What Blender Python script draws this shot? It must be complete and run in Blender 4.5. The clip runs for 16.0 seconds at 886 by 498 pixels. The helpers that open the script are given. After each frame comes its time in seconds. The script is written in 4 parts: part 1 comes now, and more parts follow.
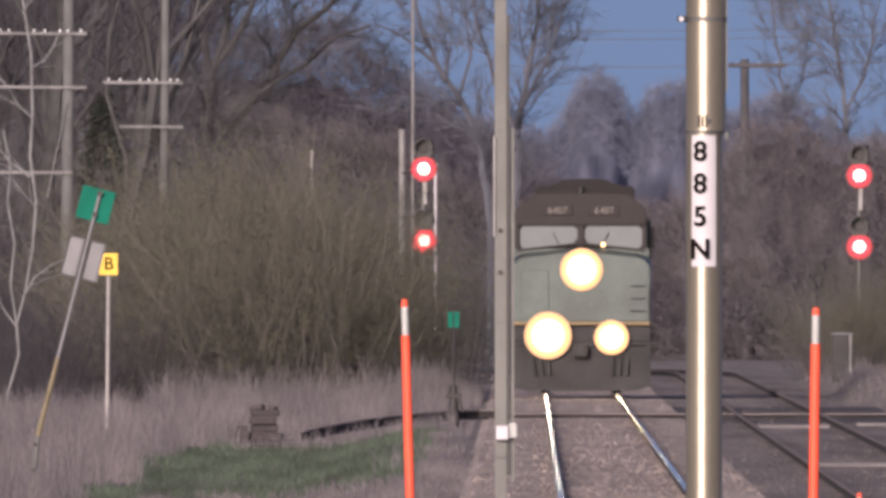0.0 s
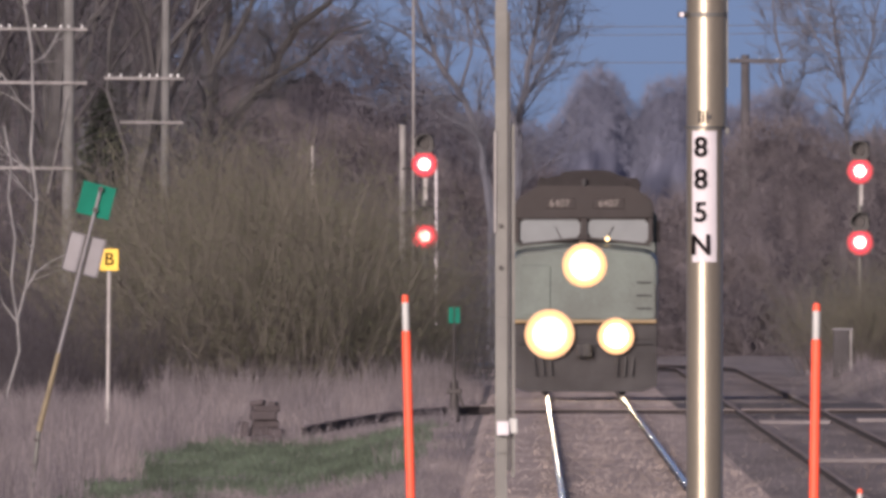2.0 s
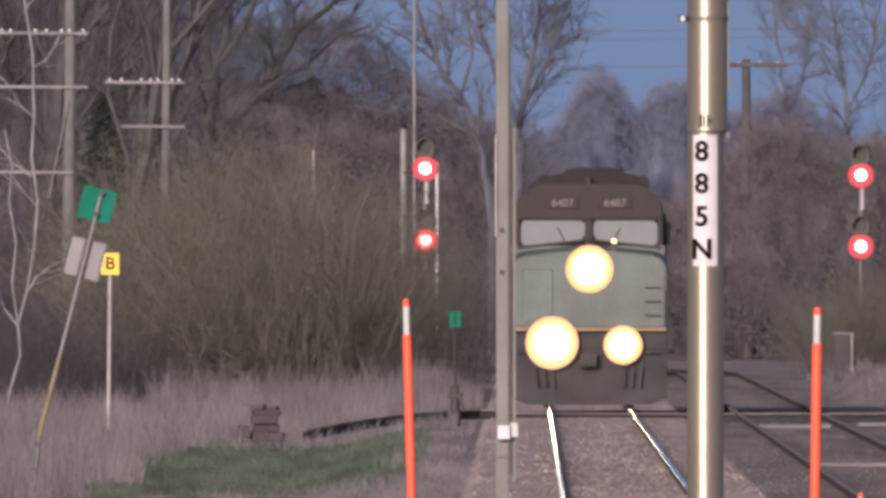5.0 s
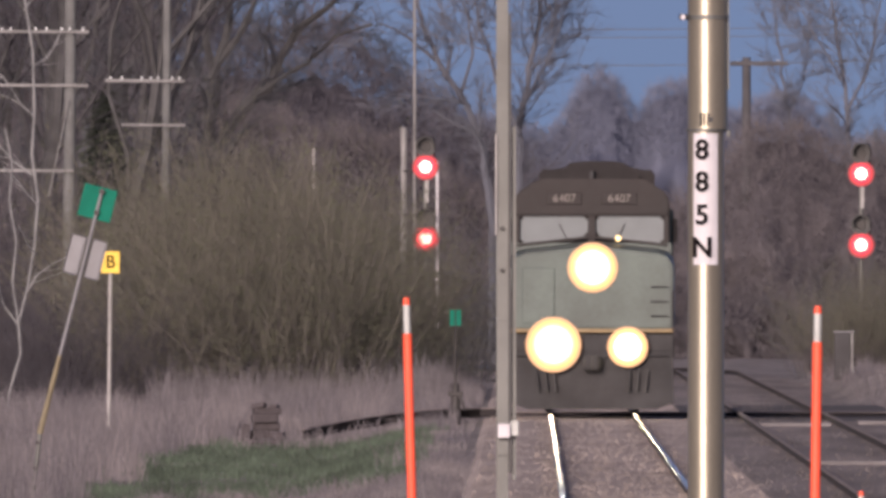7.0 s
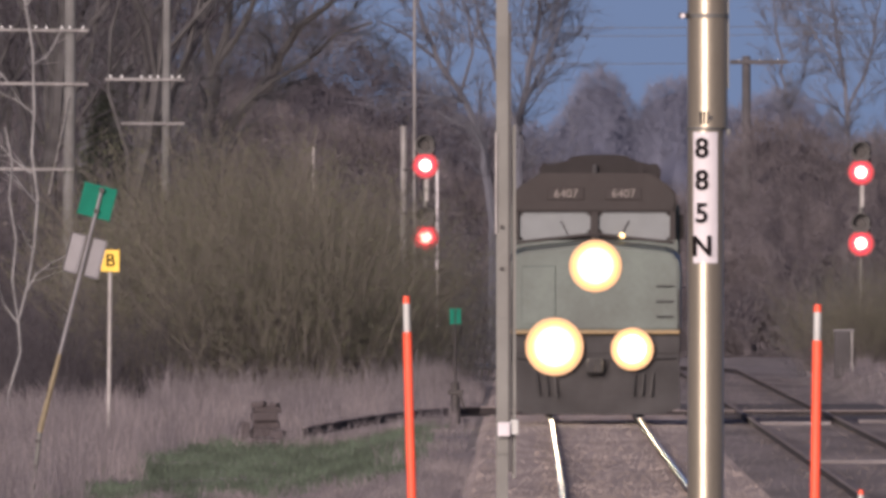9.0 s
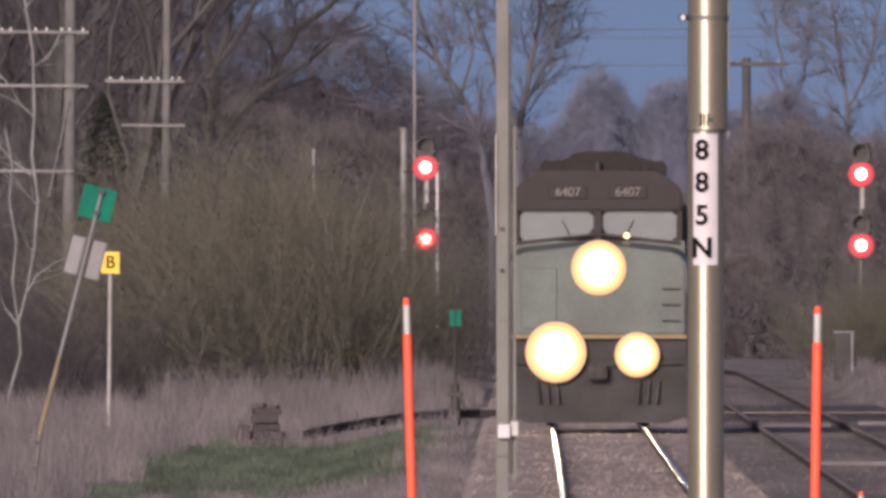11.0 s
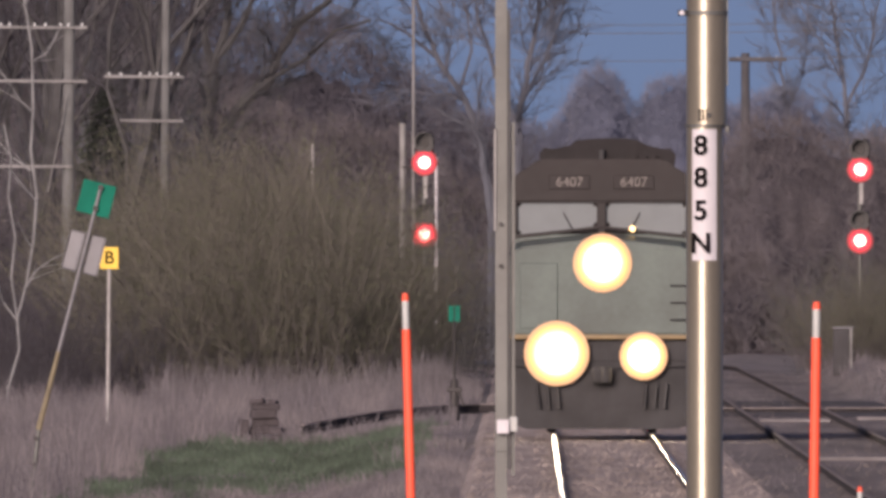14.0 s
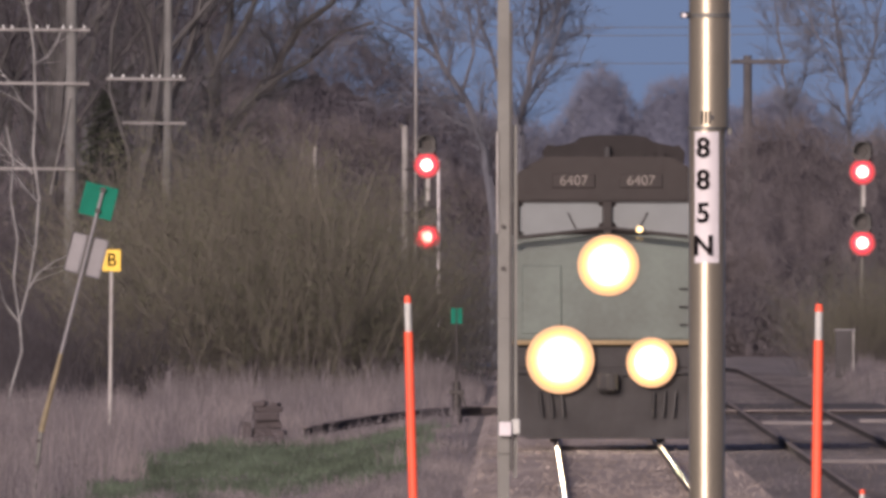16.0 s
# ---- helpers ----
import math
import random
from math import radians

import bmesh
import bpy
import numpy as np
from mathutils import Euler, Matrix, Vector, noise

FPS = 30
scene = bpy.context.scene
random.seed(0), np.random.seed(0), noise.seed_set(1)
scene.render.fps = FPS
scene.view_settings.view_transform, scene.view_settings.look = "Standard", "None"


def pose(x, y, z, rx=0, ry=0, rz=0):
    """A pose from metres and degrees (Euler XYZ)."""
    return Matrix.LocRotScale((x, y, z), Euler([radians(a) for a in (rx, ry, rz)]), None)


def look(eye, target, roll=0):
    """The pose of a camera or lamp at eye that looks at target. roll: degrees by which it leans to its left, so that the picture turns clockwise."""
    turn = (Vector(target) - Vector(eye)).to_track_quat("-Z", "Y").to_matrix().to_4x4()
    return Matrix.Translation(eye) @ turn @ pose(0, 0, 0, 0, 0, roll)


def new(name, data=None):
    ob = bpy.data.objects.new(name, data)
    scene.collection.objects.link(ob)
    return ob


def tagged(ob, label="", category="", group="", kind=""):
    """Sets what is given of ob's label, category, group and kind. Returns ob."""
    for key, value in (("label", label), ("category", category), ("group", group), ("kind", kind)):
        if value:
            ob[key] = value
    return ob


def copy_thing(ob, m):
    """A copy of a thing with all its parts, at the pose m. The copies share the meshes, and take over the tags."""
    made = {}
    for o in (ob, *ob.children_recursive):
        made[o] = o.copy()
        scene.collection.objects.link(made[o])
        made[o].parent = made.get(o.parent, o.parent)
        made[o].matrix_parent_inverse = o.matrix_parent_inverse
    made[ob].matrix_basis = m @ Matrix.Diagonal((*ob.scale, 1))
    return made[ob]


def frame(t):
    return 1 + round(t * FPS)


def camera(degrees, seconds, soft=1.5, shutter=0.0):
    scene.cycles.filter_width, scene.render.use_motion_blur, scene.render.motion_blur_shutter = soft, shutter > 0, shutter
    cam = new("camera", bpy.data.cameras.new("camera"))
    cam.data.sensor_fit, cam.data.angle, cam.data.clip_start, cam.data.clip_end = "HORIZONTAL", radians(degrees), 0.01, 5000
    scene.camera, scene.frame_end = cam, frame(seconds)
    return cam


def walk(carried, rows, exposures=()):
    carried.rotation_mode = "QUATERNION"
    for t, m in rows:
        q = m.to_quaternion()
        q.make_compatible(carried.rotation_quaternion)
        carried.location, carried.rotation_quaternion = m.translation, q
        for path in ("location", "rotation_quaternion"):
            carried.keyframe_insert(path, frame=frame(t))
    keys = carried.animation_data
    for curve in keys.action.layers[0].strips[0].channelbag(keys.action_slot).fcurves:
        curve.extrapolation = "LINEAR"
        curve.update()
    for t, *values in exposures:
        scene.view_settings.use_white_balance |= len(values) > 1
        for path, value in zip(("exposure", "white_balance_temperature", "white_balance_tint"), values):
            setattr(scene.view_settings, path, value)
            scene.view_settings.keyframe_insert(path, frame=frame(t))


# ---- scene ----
# ---- camera and its walk ----
# A very long lens on a tripod, 2.45 m above rail top; the line runs along +y.
cam = camera(1.128, 16.0, soft=3.6)
SHAKE = ((0, 0.0000, 0.0000), (0.5, 0.0008, -0.0066), (1, 0.0011, 0.0020), (1.5, 0.0028, -0.0084), (2, 0.0008, -0.0056), (2.5, 0.0008, 0.0014), (3, 0.0019, 0.0020), (3.5, 0.0022, 0.0001), (4, 0.0016, 0.0008), (6.5, 0.0025, -0.0026), (7, 0.0023, -0.0023), (7.5, 0.0023, -0.0031), (8, 0.0020, -0.0023), (8.5, 0.0012, -0.0040), (9, 0.0021, -0.0042), (11.5, 0.0023, -0.0016), (12, 0.0029, -0.0036), (12.5, 0.0030, -0.0041), (13, 0.0005, -0.0135), (13.5, 0.0000, -0.0077), (14, 0.0008, -0.0077), (14.5, 0.0008, -0.0010), (15, 0.0021, -0.0040), (15.5, 0.0080, -0.0020), (16, 0.0038, -0.0047))
walk(cam, [(t, pose(0, 0, 2.45, 90.02805 + pitch, 0, 0.1064 + yaw)) for t, yaw, pitch in SHAKE],
     [(0, 1.40, 6400, 19), (16, 1.16, 6500, 20)])

# ---- world, sun, exposure ----
SUN_AZ, SUN_EL = radians(197), radians(14)
world = bpy.data.worlds.new("dusk")
scene.world = world
world.use_nodes = True
wt = world.node_tree
sky = wt.nodes.new("ShaderNodeTexSky")
sky.sky_type, sky.sun_disc = "NISHITA", False
sky.sun_elevation, sky.sun_rotation = SUN_EL, SUN_AZ
sky.air_density, sky.dust_density, sky.ozone_density = 1.0, 4.5, 5.0
# the low haze layer is left out: the sky starts a little above the horizon's murk
co = wt.nodes.new("ShaderNodeTexCoord")
lift = wt.nodes.new("ShaderNodeVectorMath")
lift.operation, lift.inputs[1].default_value = "ADD", (0, 0, 0.22)
unit = wt.nodes.new("ShaderNodeVectorMath")
unit.operation = "NORMALIZE"
wt.links.new(co.outputs["Generated"], lift.inputs[0])
wt.links.new(lift.outputs[0], unit.inputs[0])
wt.links.new(unit.outputs[0], sky.inputs["Vector"])
# a thin even veil of cloud over the clear sky
veil = wt.nodes.new("ShaderNodeVectorMath")
veil.operation, veil.inputs[1].default_value = "ADD", (0.75, 0.45, 0.36)
wt.links.new(sky.outputs[0], veil.inputs[0])
wt.links.new(veil.outputs[0], wt.nodes["Background"].inputs[0])
wt.nodes["Background"].inputs[1].default_value = 0.039
sun_data = bpy.data.lights.new("sun", "SUN")
sun_data.energy, sun_data.angle, sun_data.color = 2.2, radians(22), (1.0, 0.82, 0.69)
sun = new("sun", sun_data)
sun.matrix_basis = look((-260, -850, 222), (0, 0, 0))


# ---- materials ----
def mat(name, color, rough=0.7, metal=0.0, vary=0.25, scale=3.0, fine=40.0, bump=0.2, rand=0.0, island=0.0, tint=None, spec=0.5, rv=0.1, along=1.0):
    m = bpy.data.materials.new(name)
    m.use_nodes = True
    n, l = m.node_tree.nodes, m.node_tree.links
    b = n["Principled BSDF"]
    b.inputs["Metallic"].default_value = metal
    b.inputs["Specular IOR Level"].default_value = spec
    co = n.new("ShaderNodeTexCoord")
    big, small = n.new("ShaderNodeTexNoise"), n.new("ShaderNodeTexNoise")
    for node, s in ((big, scale), (small, fine)):
        node.inputs["Scale"].default_value, node.inputs["Detail"].default_value = s, 4
        way = n.new("ShaderNodeMapping")
        way.inputs["Scale"].default_value = (1, along if node == big else 1, 1)
        l.new(co.outputs["Object"], way.inputs["Vector"])
        l.new(way.outputs[0], node.inputs["Vector"])
    mix = n.new("ShaderNodeMix")
    mix.data_type = "RGBA"
    dark = tint or tuple(c * (1 - vary) for c in color)
    mix.inputs["A"].default_value = (*dark, 1)
    mix.inputs["B"].default_value = (*[min(1, c * (1 + vary)) for c in color], 1)
    ramp = n.new("ShaderNodeValToRGB")
    ramp.color_ramp.elements[0].position, ramp.color_ramp.elements[1].position = 0.32, 0.68
    add = n.new("ShaderNodeMath")
    add.operation = "MULTIPLY_ADD"
    l.new(small.outputs[0], add.inputs[0])
    add.inputs[1].default_value = 0.35
    sub = n.new("ShaderNodeMath")
    sub.operation = "MULTIPLY_ADD"
    l.new(big.outputs[0], sub.inputs[0])
    sub.inputs[1].default_value, sub.inputs[2].default_value = 1.0, -0.17
    l.new(sub.outputs[0], add.inputs[2])
    l.new(add.outputs[0], ramp.inputs[0])
    l.new(ramp.outputs[0], mix.inputs["Factor"])
    out = mix.outputs["Result"]
    if rand or island:
        src = n.new("ShaderNodeObjectInfo" if rand else "ShaderNodeNewGeometry")
        hsv = n.new("ShaderNodeHueSaturation")
        rng = n.new("ShaderNodeMapRange")
        k = rand or island
        rng.inputs["To Min"].default_value, rng.inputs["To Max"].default_value = 1 - k, 1 + k
        l.new(src.outputs["Random" if rand else "Random Per Island"], rng.inputs["Value"])
        l.new(rng.outputs[0], hsv.inputs["Value"])
        l.new(out, hsv.inputs["Color"])
        out = hsv.outputs[0]
    l.new(out, b.inputs["Base Color"])
    rr = n.new("ShaderNodeMapRange")
    rr.inputs["To Min"].default_value, rr.inputs["To Max"].default_value = max(0.02, rough - rv), min(1, rough + rv)
    l.new(small.outputs[0], rr.inputs["Value"])
    l.new(rr.outputs[0], b.inputs["Roughness"])
    if bump:
        bp = n.new("ShaderNodeBump")
        bp.inputs["Strength"].default_value, bp.inputs["Distance"].default_value = bump, 0.02
        l.new(small.outputs[0], bp.inputs["Height"])
        l.new(bp.outputs[0], b.inputs["Normal"])
    return m


def glow(name, color, strength):
    m = bpy.data.materials.new(name)
    m.use_nodes = True
    b = m.node_tree.nodes["Principled BSDF"]
    b.inputs["Base Color"].default_value = (*color, 1)
    b.inputs["Emission Color"].default_value = (*color, 1)
    b.inputs["Emission Strength"].default_value = strength
    return m


M = dict(
    earth=mat("earth", (0.165, 0.148, 0.140), 0.95, vary=0.4, scale=0.9, fine=5, bump=0.4, along=0.3),
    gravel=mat("gravel", (0.325, 0.278, 0.25), 0.95, vary=0.22, scale=2.6, fine=14, bump=0.5, along=0.03),
    old_gravel=mat("old_gravel", (0.150, 0.133, 0.128), 0.95, vary=0.35, scale=1.1, fine=14, bump=0.8, along=0.035),
    old_stone=mat("old_stone", (0.154, 0.137, 0.131), 0.9, vary=0.35, scale=1.1, fine=30, island=0.14, along=0.035),
    stone=mat("stone", (0.30, 0.26, 0.235), 0.9, vary=0.35, scale=2.6, fine=30, island=0.14, along=0.03),
    dry=mat("dry_grass", (0.140, 0.128, 0.132), 0.9, vary=0.42, tint=(0.086, 0.081, 0.096), scale=0.8, fine=8, bump=0, island=0.3, along=0.035),
    weed=mat("dead_weed", (0.138, 0.128, 0.136), 0.95, vary=0.25, scale=1.2, fine=8, bump=0, island=0.2, along=0.05),
    green=mat("green_grass", (0.064, 0.090, 0.064), 0.85, vary=0.4, scale=1.5, fine=8, bump=0, island=0.3, along=0.04),
    bark=mat("bark", (0.050, 0.050, 0.052), 0.95, vary=0.35, scale=2, fine=25, bump=0.5, rand=0.25),
    twig=mat("twig", (0.059, 0.063, 0.072), 0.95, vary=0.25, scale=0.6, fine=8, bump=0, rand=0.2, island=0),
    # lighter, bluer twigs for far trees: haze mixed into their colour
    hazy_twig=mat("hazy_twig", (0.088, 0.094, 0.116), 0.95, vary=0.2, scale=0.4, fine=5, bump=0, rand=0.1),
    bud=mat("willow_bud", (0.090, 0.098, 0.060), 0.9, vary=0.2, scale=0.5, fine=3, bump=0, island=0.14),
    # pale blue because the haze of distance is painted into the wood
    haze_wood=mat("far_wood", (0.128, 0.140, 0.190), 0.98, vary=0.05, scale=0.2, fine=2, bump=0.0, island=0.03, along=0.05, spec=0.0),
    # purple-grey haze is likewise part of this wood's colour
    grey_wood=mat("grey_wood", (0.084, 0.081, 0.097), 0.98, vary=0.15, scale=0.3, fine=2, bump=0.0, island=0.12, along=0.05, spec=0.0),
    brown_wood=mat("brown_wood", (0.108, 0.100, 0.108), 0.98, vary=0.2, scale=0.4, fine=2, bump=0.0, island=0.18, along=0.05, spec=0.0),
    willow=mat("willow", (0.090, 0.085, 0.072), 0.95, vary=0.16, scale=0.9, fine=6, bump=0, island=0.12),
    willow_stem=mat("willow_stem", (0.078, 0.071, 0.074), 0.95, vary=0.2, scale=1.5, fine=10, bump=0, island=0.15),
    # darker twigs for the left end, where shade is put into the colour
    shade_twig=mat("shade_dark_twig", (0.046, 0.043, 0.051), 0.95, vary=0.3, scale=0.8, fine=8, bump=0, island=0.3),
    birch=mat("birch_bark", (0.20, 0.205, 0.21), 0.8, vary=0.25, scale=3, fine=20),
    needle=mat("needle", (0.022, 0.030, 0.02), 0.9, vary=0.3, scale=2, fine=12, bump=0, island=0.4),
    pole=mat("weathered_pole", (0.118, 0.122, 0.123), 0.95, vary=0.25, scale=1.2, fine=22),
    tarred=mat("tarred_timber", (0.062, 0.062, 0.068), 0.95, vary=0.25, scale=1.2, fine=22),
    arm=mat("weathered_arm", (0.20, 0.20, 0.20), 0.9, vary=0.25, scale=2, fine=22),
    insulator=mat("insulator_glass", (0.62, 0.66, 0.66), 0.15, vary=0.1, bump=0),
    wire=mat("wire", (0.04, 0.04, 0.045), 0.6, vary=0.1, bump=0),
    galv=mat("galvanised_steel", (0.132, 0.136, 0.130), 0.6, metal=0.55, vary=0.2, scale=1.5, fine=30, bump=0.1),
    alu=mat("aluminium", (0.34, 0.305, 0.235), 0.31, metal=0.72, vary=0.08, scale=1.5, fine=60, bump=0.0, rv=0.02),
    dark_metal=mat("dark_metal", (0.035, 0.033, 0.033), 0.6, metal=0.3, vary=0.3),
    black=mat("black_paint", (0.012, 0.012, 0.013), 0.5, vary=0.2, bump=0.05),
    white=mat("white_sheet", (0.52, 0.51, 0.54), 0.55, vary=0.05, bump=0.02),
    pale=mat("pale_sign_back", (0.165, 0.168, 0.182), 0.5, vary=0.12, bump=0.05),
    letter=mat("letter_black", (0.007, 0.005, 0.006), 0.8, vary=0.1, bump=0, spec=0.1),
    sign_green=mat("sign_green", (0.003, 0.130, 0.088), 0.75, vary=0.12, bump=0.03, spec=0.15),
    sign_yellow=mat("sign_yellow", (0.72, 0.48, 0.04), 0.5, vary=0.12, bump=0.03),
    rod_yellow=mat("rod_yellow", (0.165, 0.140, 0.085), 0.6, vary=0.3),
    orange=mat("stake_orange", (0.85, 0.10, 0.045), 0.6, vary=0.1, scale=2, fine=20, bump=0.02),
    tape=mat("grey_tape", (0.40, 0.42, 0.41), 0.45, vary=0.1, bump=0),
    rust=mat("rail_rust", (0.026, 0.021, 0.021), 0.85, vary=0.35, scale=2, fine=30),
    brown_rust=mat("brown_rust", (0.020, 0.017, 0.019), 0.9, vary=0.35, scale=1.5, fine=20),
    cinder=mat("cinder", (0.050, 0.046, 0.050), 0.95, vary=0.4, scale=1.1, fine=14, bump=0.6, along=0.035),
    cabinet_dark=mat("cabinet_dark", (0.034, 0.033, 0.037), 0.7, vary=0.25, scale=2, fine=15),
    head=mat("rail_head", (0.60, 0.57, 0.54), 0.10, metal=1.0, vary=0.15, scale=1, fine=20, bump=0.0, rv=0.03),
    dull_head=mat("dull_rail_head", (0.19, 0.17, 0.165), 0.85, metal=0.0, spec=0.1, vary=0.3, scale=1, fine=20, bump=0.05),
    old_wood=mat("old_brown_wood", (0.060, 0.052, 0.056), 0.95, vary=0.3, scale=3, fine=25, bump=0.4),
    plank=mat("crossing_plank", (0.165, 0.155, 0.16), 0.9, vary=0.2, scale=2, fine=25, rand=0.1),
    loco_nose=mat("loco_nose_paint", (0.054, 0.078, 0.070), 0.45, vary=0.32, scale=0.9, fine=12, bump=0.03),
    loco_roof=mat("loco_roof_soot", (0.010, 0.008, 0.009), 0.8, vary=0.3, scale=1.5, fine=10),
    loco_dark=mat("loco_dark_paint", (0.014, 0.011, 0.011), 0.7, vary=0.25, scale=1.2, fine=12, bump=0.03),
    loco_yellow=mat("loco_yellow", (0.20, 0.145, 0.07), 0.5, vary=0.2, bump=0.03),
    loco_under=mat("loco_grime", (0.028, 0.028, 0.030), 0.8, vary=0.35, scale=2, fine=15),
    screen=mat("windscreen", (0.145, 0.158, 0.162), 0.08, vary=0.05, bump=0, spec=1.0),
    number=mat("number_white", (0.16, 0.145, 0.135), 0.6, vary=0.1, bump=0),
    lamp=glow("headlamp_glass", (1.0, 0.86, 0.58), 36.0),
    # falling glow levels that imitate the halo round the headlamps
    halo_bright=glow("headlamp_halo_bright", (1.0, 0.84, 0.45), 2.2),
    amber_glow=glow("painted_amber_glow", (1.0, 0.72, 0.30), 0.80),
    halo_edge=glow("headlamp_halo_edge", (1.0, 0.58, 0.20), 0.40),
    halo_dim=glow("headlamp_halo_dim", (0.9, 0.46, 0.15), 0.17),
    halo_faint=glow("headlamp_halo_faint", (0.6, 0.36, 0.18), 0.06),
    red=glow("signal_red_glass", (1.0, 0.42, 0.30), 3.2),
    red_halo_rim=glow("signal_halo_rim", (1.0, 0.05, 0.07), 0.95),
    red_halo_dim=glow("signal_halo_dim", (0.9, 0.015, 0.04), 0.42),
    red_halo_trace=glow("signal_halo_trace", (0.3, 0.006, 0.015), 0.05),
    red_halo_faint=glow("signal_halo_faint", (0.5, 0.01, 0.025), 0.12),
    concrete=mat("pale_concrete", (0.30, 0.295, 0.29), 0.85, vary=0.2),
)


# ---- mesh helpers ----
def box(bm, x, y, z, sx, sy, sz, bevel=0.0, rz=0.0, ry=0.0):
    m = Matrix.Translation((x, y, z)) @ Euler((0, ry, rz)).to_matrix().to_4x4() @ Matrix.Diagonal((sx, sy, sz, 1))
    vs = bmesh.ops.create_cube(bm, size=1, matrix=m)["verts"]
    if bevel:
        es = list({e for v in vs for e in v.link_edges})
        bmesh.ops.bevel(bm, geom=es, offset=bevel, segments=2, affect="EDGES", profile=0.5)
    return bm


def rod(bm, p, q, r, r2=None, n=10):
    p, q = Vector(p), Vector(q)
    d = q - p
    m = Matrix.Translation((p + q) / 2) @ d.to_track_quat("Z", "Y").to_matrix().to_4x4()
    bmesh.ops.create_cone(bm, cap_ends=True, segments=n, radius1=r, radius2=r if r2 is None else r2, depth=d.length, matrix=m)
    bmesh.ops.recalc_face_normals(bm, faces=bm.faces[:])
    return bm


def prism(bm, pts, y0, y1, front=None):
    """A profile in x, z drawn out from y0 to y1; front scales its first end."""
    a = [bm.verts.new((x, y0, z)) for x, z in (front or pts)]
    b = [bm.verts.new((x, y1, z)) for x, z in pts]
    bm.faces.new(a[::-1])
    bm.faces.new(b)
    for i in range(len(a)):
        j = (i + 1) % len(a)
        bm.faces.new((a[i], a[j], b[j], b[i]))
    bmesh.ops.recalc_face_normals(bm, faces=bm.faces[:])
    return bm


def mesh_of(name, bm, material, smooth=False):
    if smooth:
        for e in bm.edges:
            e.smooth = all(len(f.verts) == 4 for f in e.link_faces)
    me = bpy.data.meshes.new(name)
    bm.to_mesh(me)
    bm.free()
    me.materials.append(material)
    if smooth:
        for p in me.polygons:
            p.use_smooth = len(p.vertices) == 4
    return me


def part(name, bm, material, parent, label="", smooth=False):
    ob = new(name, mesh_of(name, bm, material, smooth))
    ob.parent = parent
    return tagged(ob, label)


def thing(name, at, label, category, group="", kind="", rz=0.0, ry=0.0):
    ob = new(name)
    ob.empty_display_size = 0.2
    ob.matrix_basis = pose(*at, 0, ry, rz)
    return tagged(ob, label, category, group, kind)


B = bmesh.new


def lettering(text, size, material, parent, m, name="lettering", thick=0.004, bold=0.0):
    cu = bpy.data.curves.new(name, "FONT")
    cu.body, cu.size, cu.extrude, cu.align_x, cu.align_y = text, size, thick, "CENTER", "CENTER"
    cu.bevel_depth, cu.bevel_resolution = bold, 0
    tmp = bpy.data.objects.new("tmp", cu)
    scene.collection.objects.link(tmp)
    me = bpy.data.meshes.new_from_object(tmp.evaluated_get(bpy.context.evaluated_depsgraph_get()))
    bpy.data.objects.remove(tmp)
    me.materials.clear()
    me.materials.append(material)
    ob = new(name, me)
    ob.parent, ob.matrix_basis = parent, m
    return ob


def limbs_mesh(name, segs, material, sides=3, tips=()):
    """Tapered limbs from rows of x0 y0 z0 x1 y1 z1 r0 r1; tips end in a point."""
    v, f, first = [], [], 0
    for rows, pointed in ((segs, False), (tips, True)):
        if not len(rows):
            continue
        s = np.array(rows, dtype=float)
        p, q, r0, r1 = s[:, 0:3], s[:, 3:6], s[:, 6], s[:, 7]
        d = q - p
        d /= np.linalg.norm(d, axis=1)[:, None] + 1e-9
        ref = np.where(np.abs(d[:, 2:3]) > 0.9, np.array([[1.0, 0, 0]]), np.array([[0, 0, 1.0]]))
        u = np.cross(d, ref)
        u /= np.linalg.norm(u, axis=1)[:, None]
        w = np.cross(d, u)
        rings = []
        for c, r in ((p, r0),) if pointed else ((p, r0), (q, r1)):
            for k in range(sides):
                a = 2 * math.pi * k / sides
                rings.append(c + (u * math.cos(a) + w * math.sin(a)) * r[:, None])
        if pointed:
            rings.append(q)
        m = len(rings)
        v += np.stack(rings, 1).reshape(-1, 3).tolist()
        base = first + (np.arange(len(s)) * m)[:, None, None]
        if pointed:
            face = np.array([[k, (k + 1) % sides, sides] for k in range(sides)])[None]
        else:
            face = np.array([[k, (k + 1) % sides, sides + (k + 1) % sides, sides + k] for k in range(sides)])[None]
        f += (base + face).reshape(-1, face.shape[2]).tolist()
        first += len(s) * m
    me = bpy.data.meshes.new(name)
    me.from_pydata(v, [], f)
    me.materials.append(material)
    return me


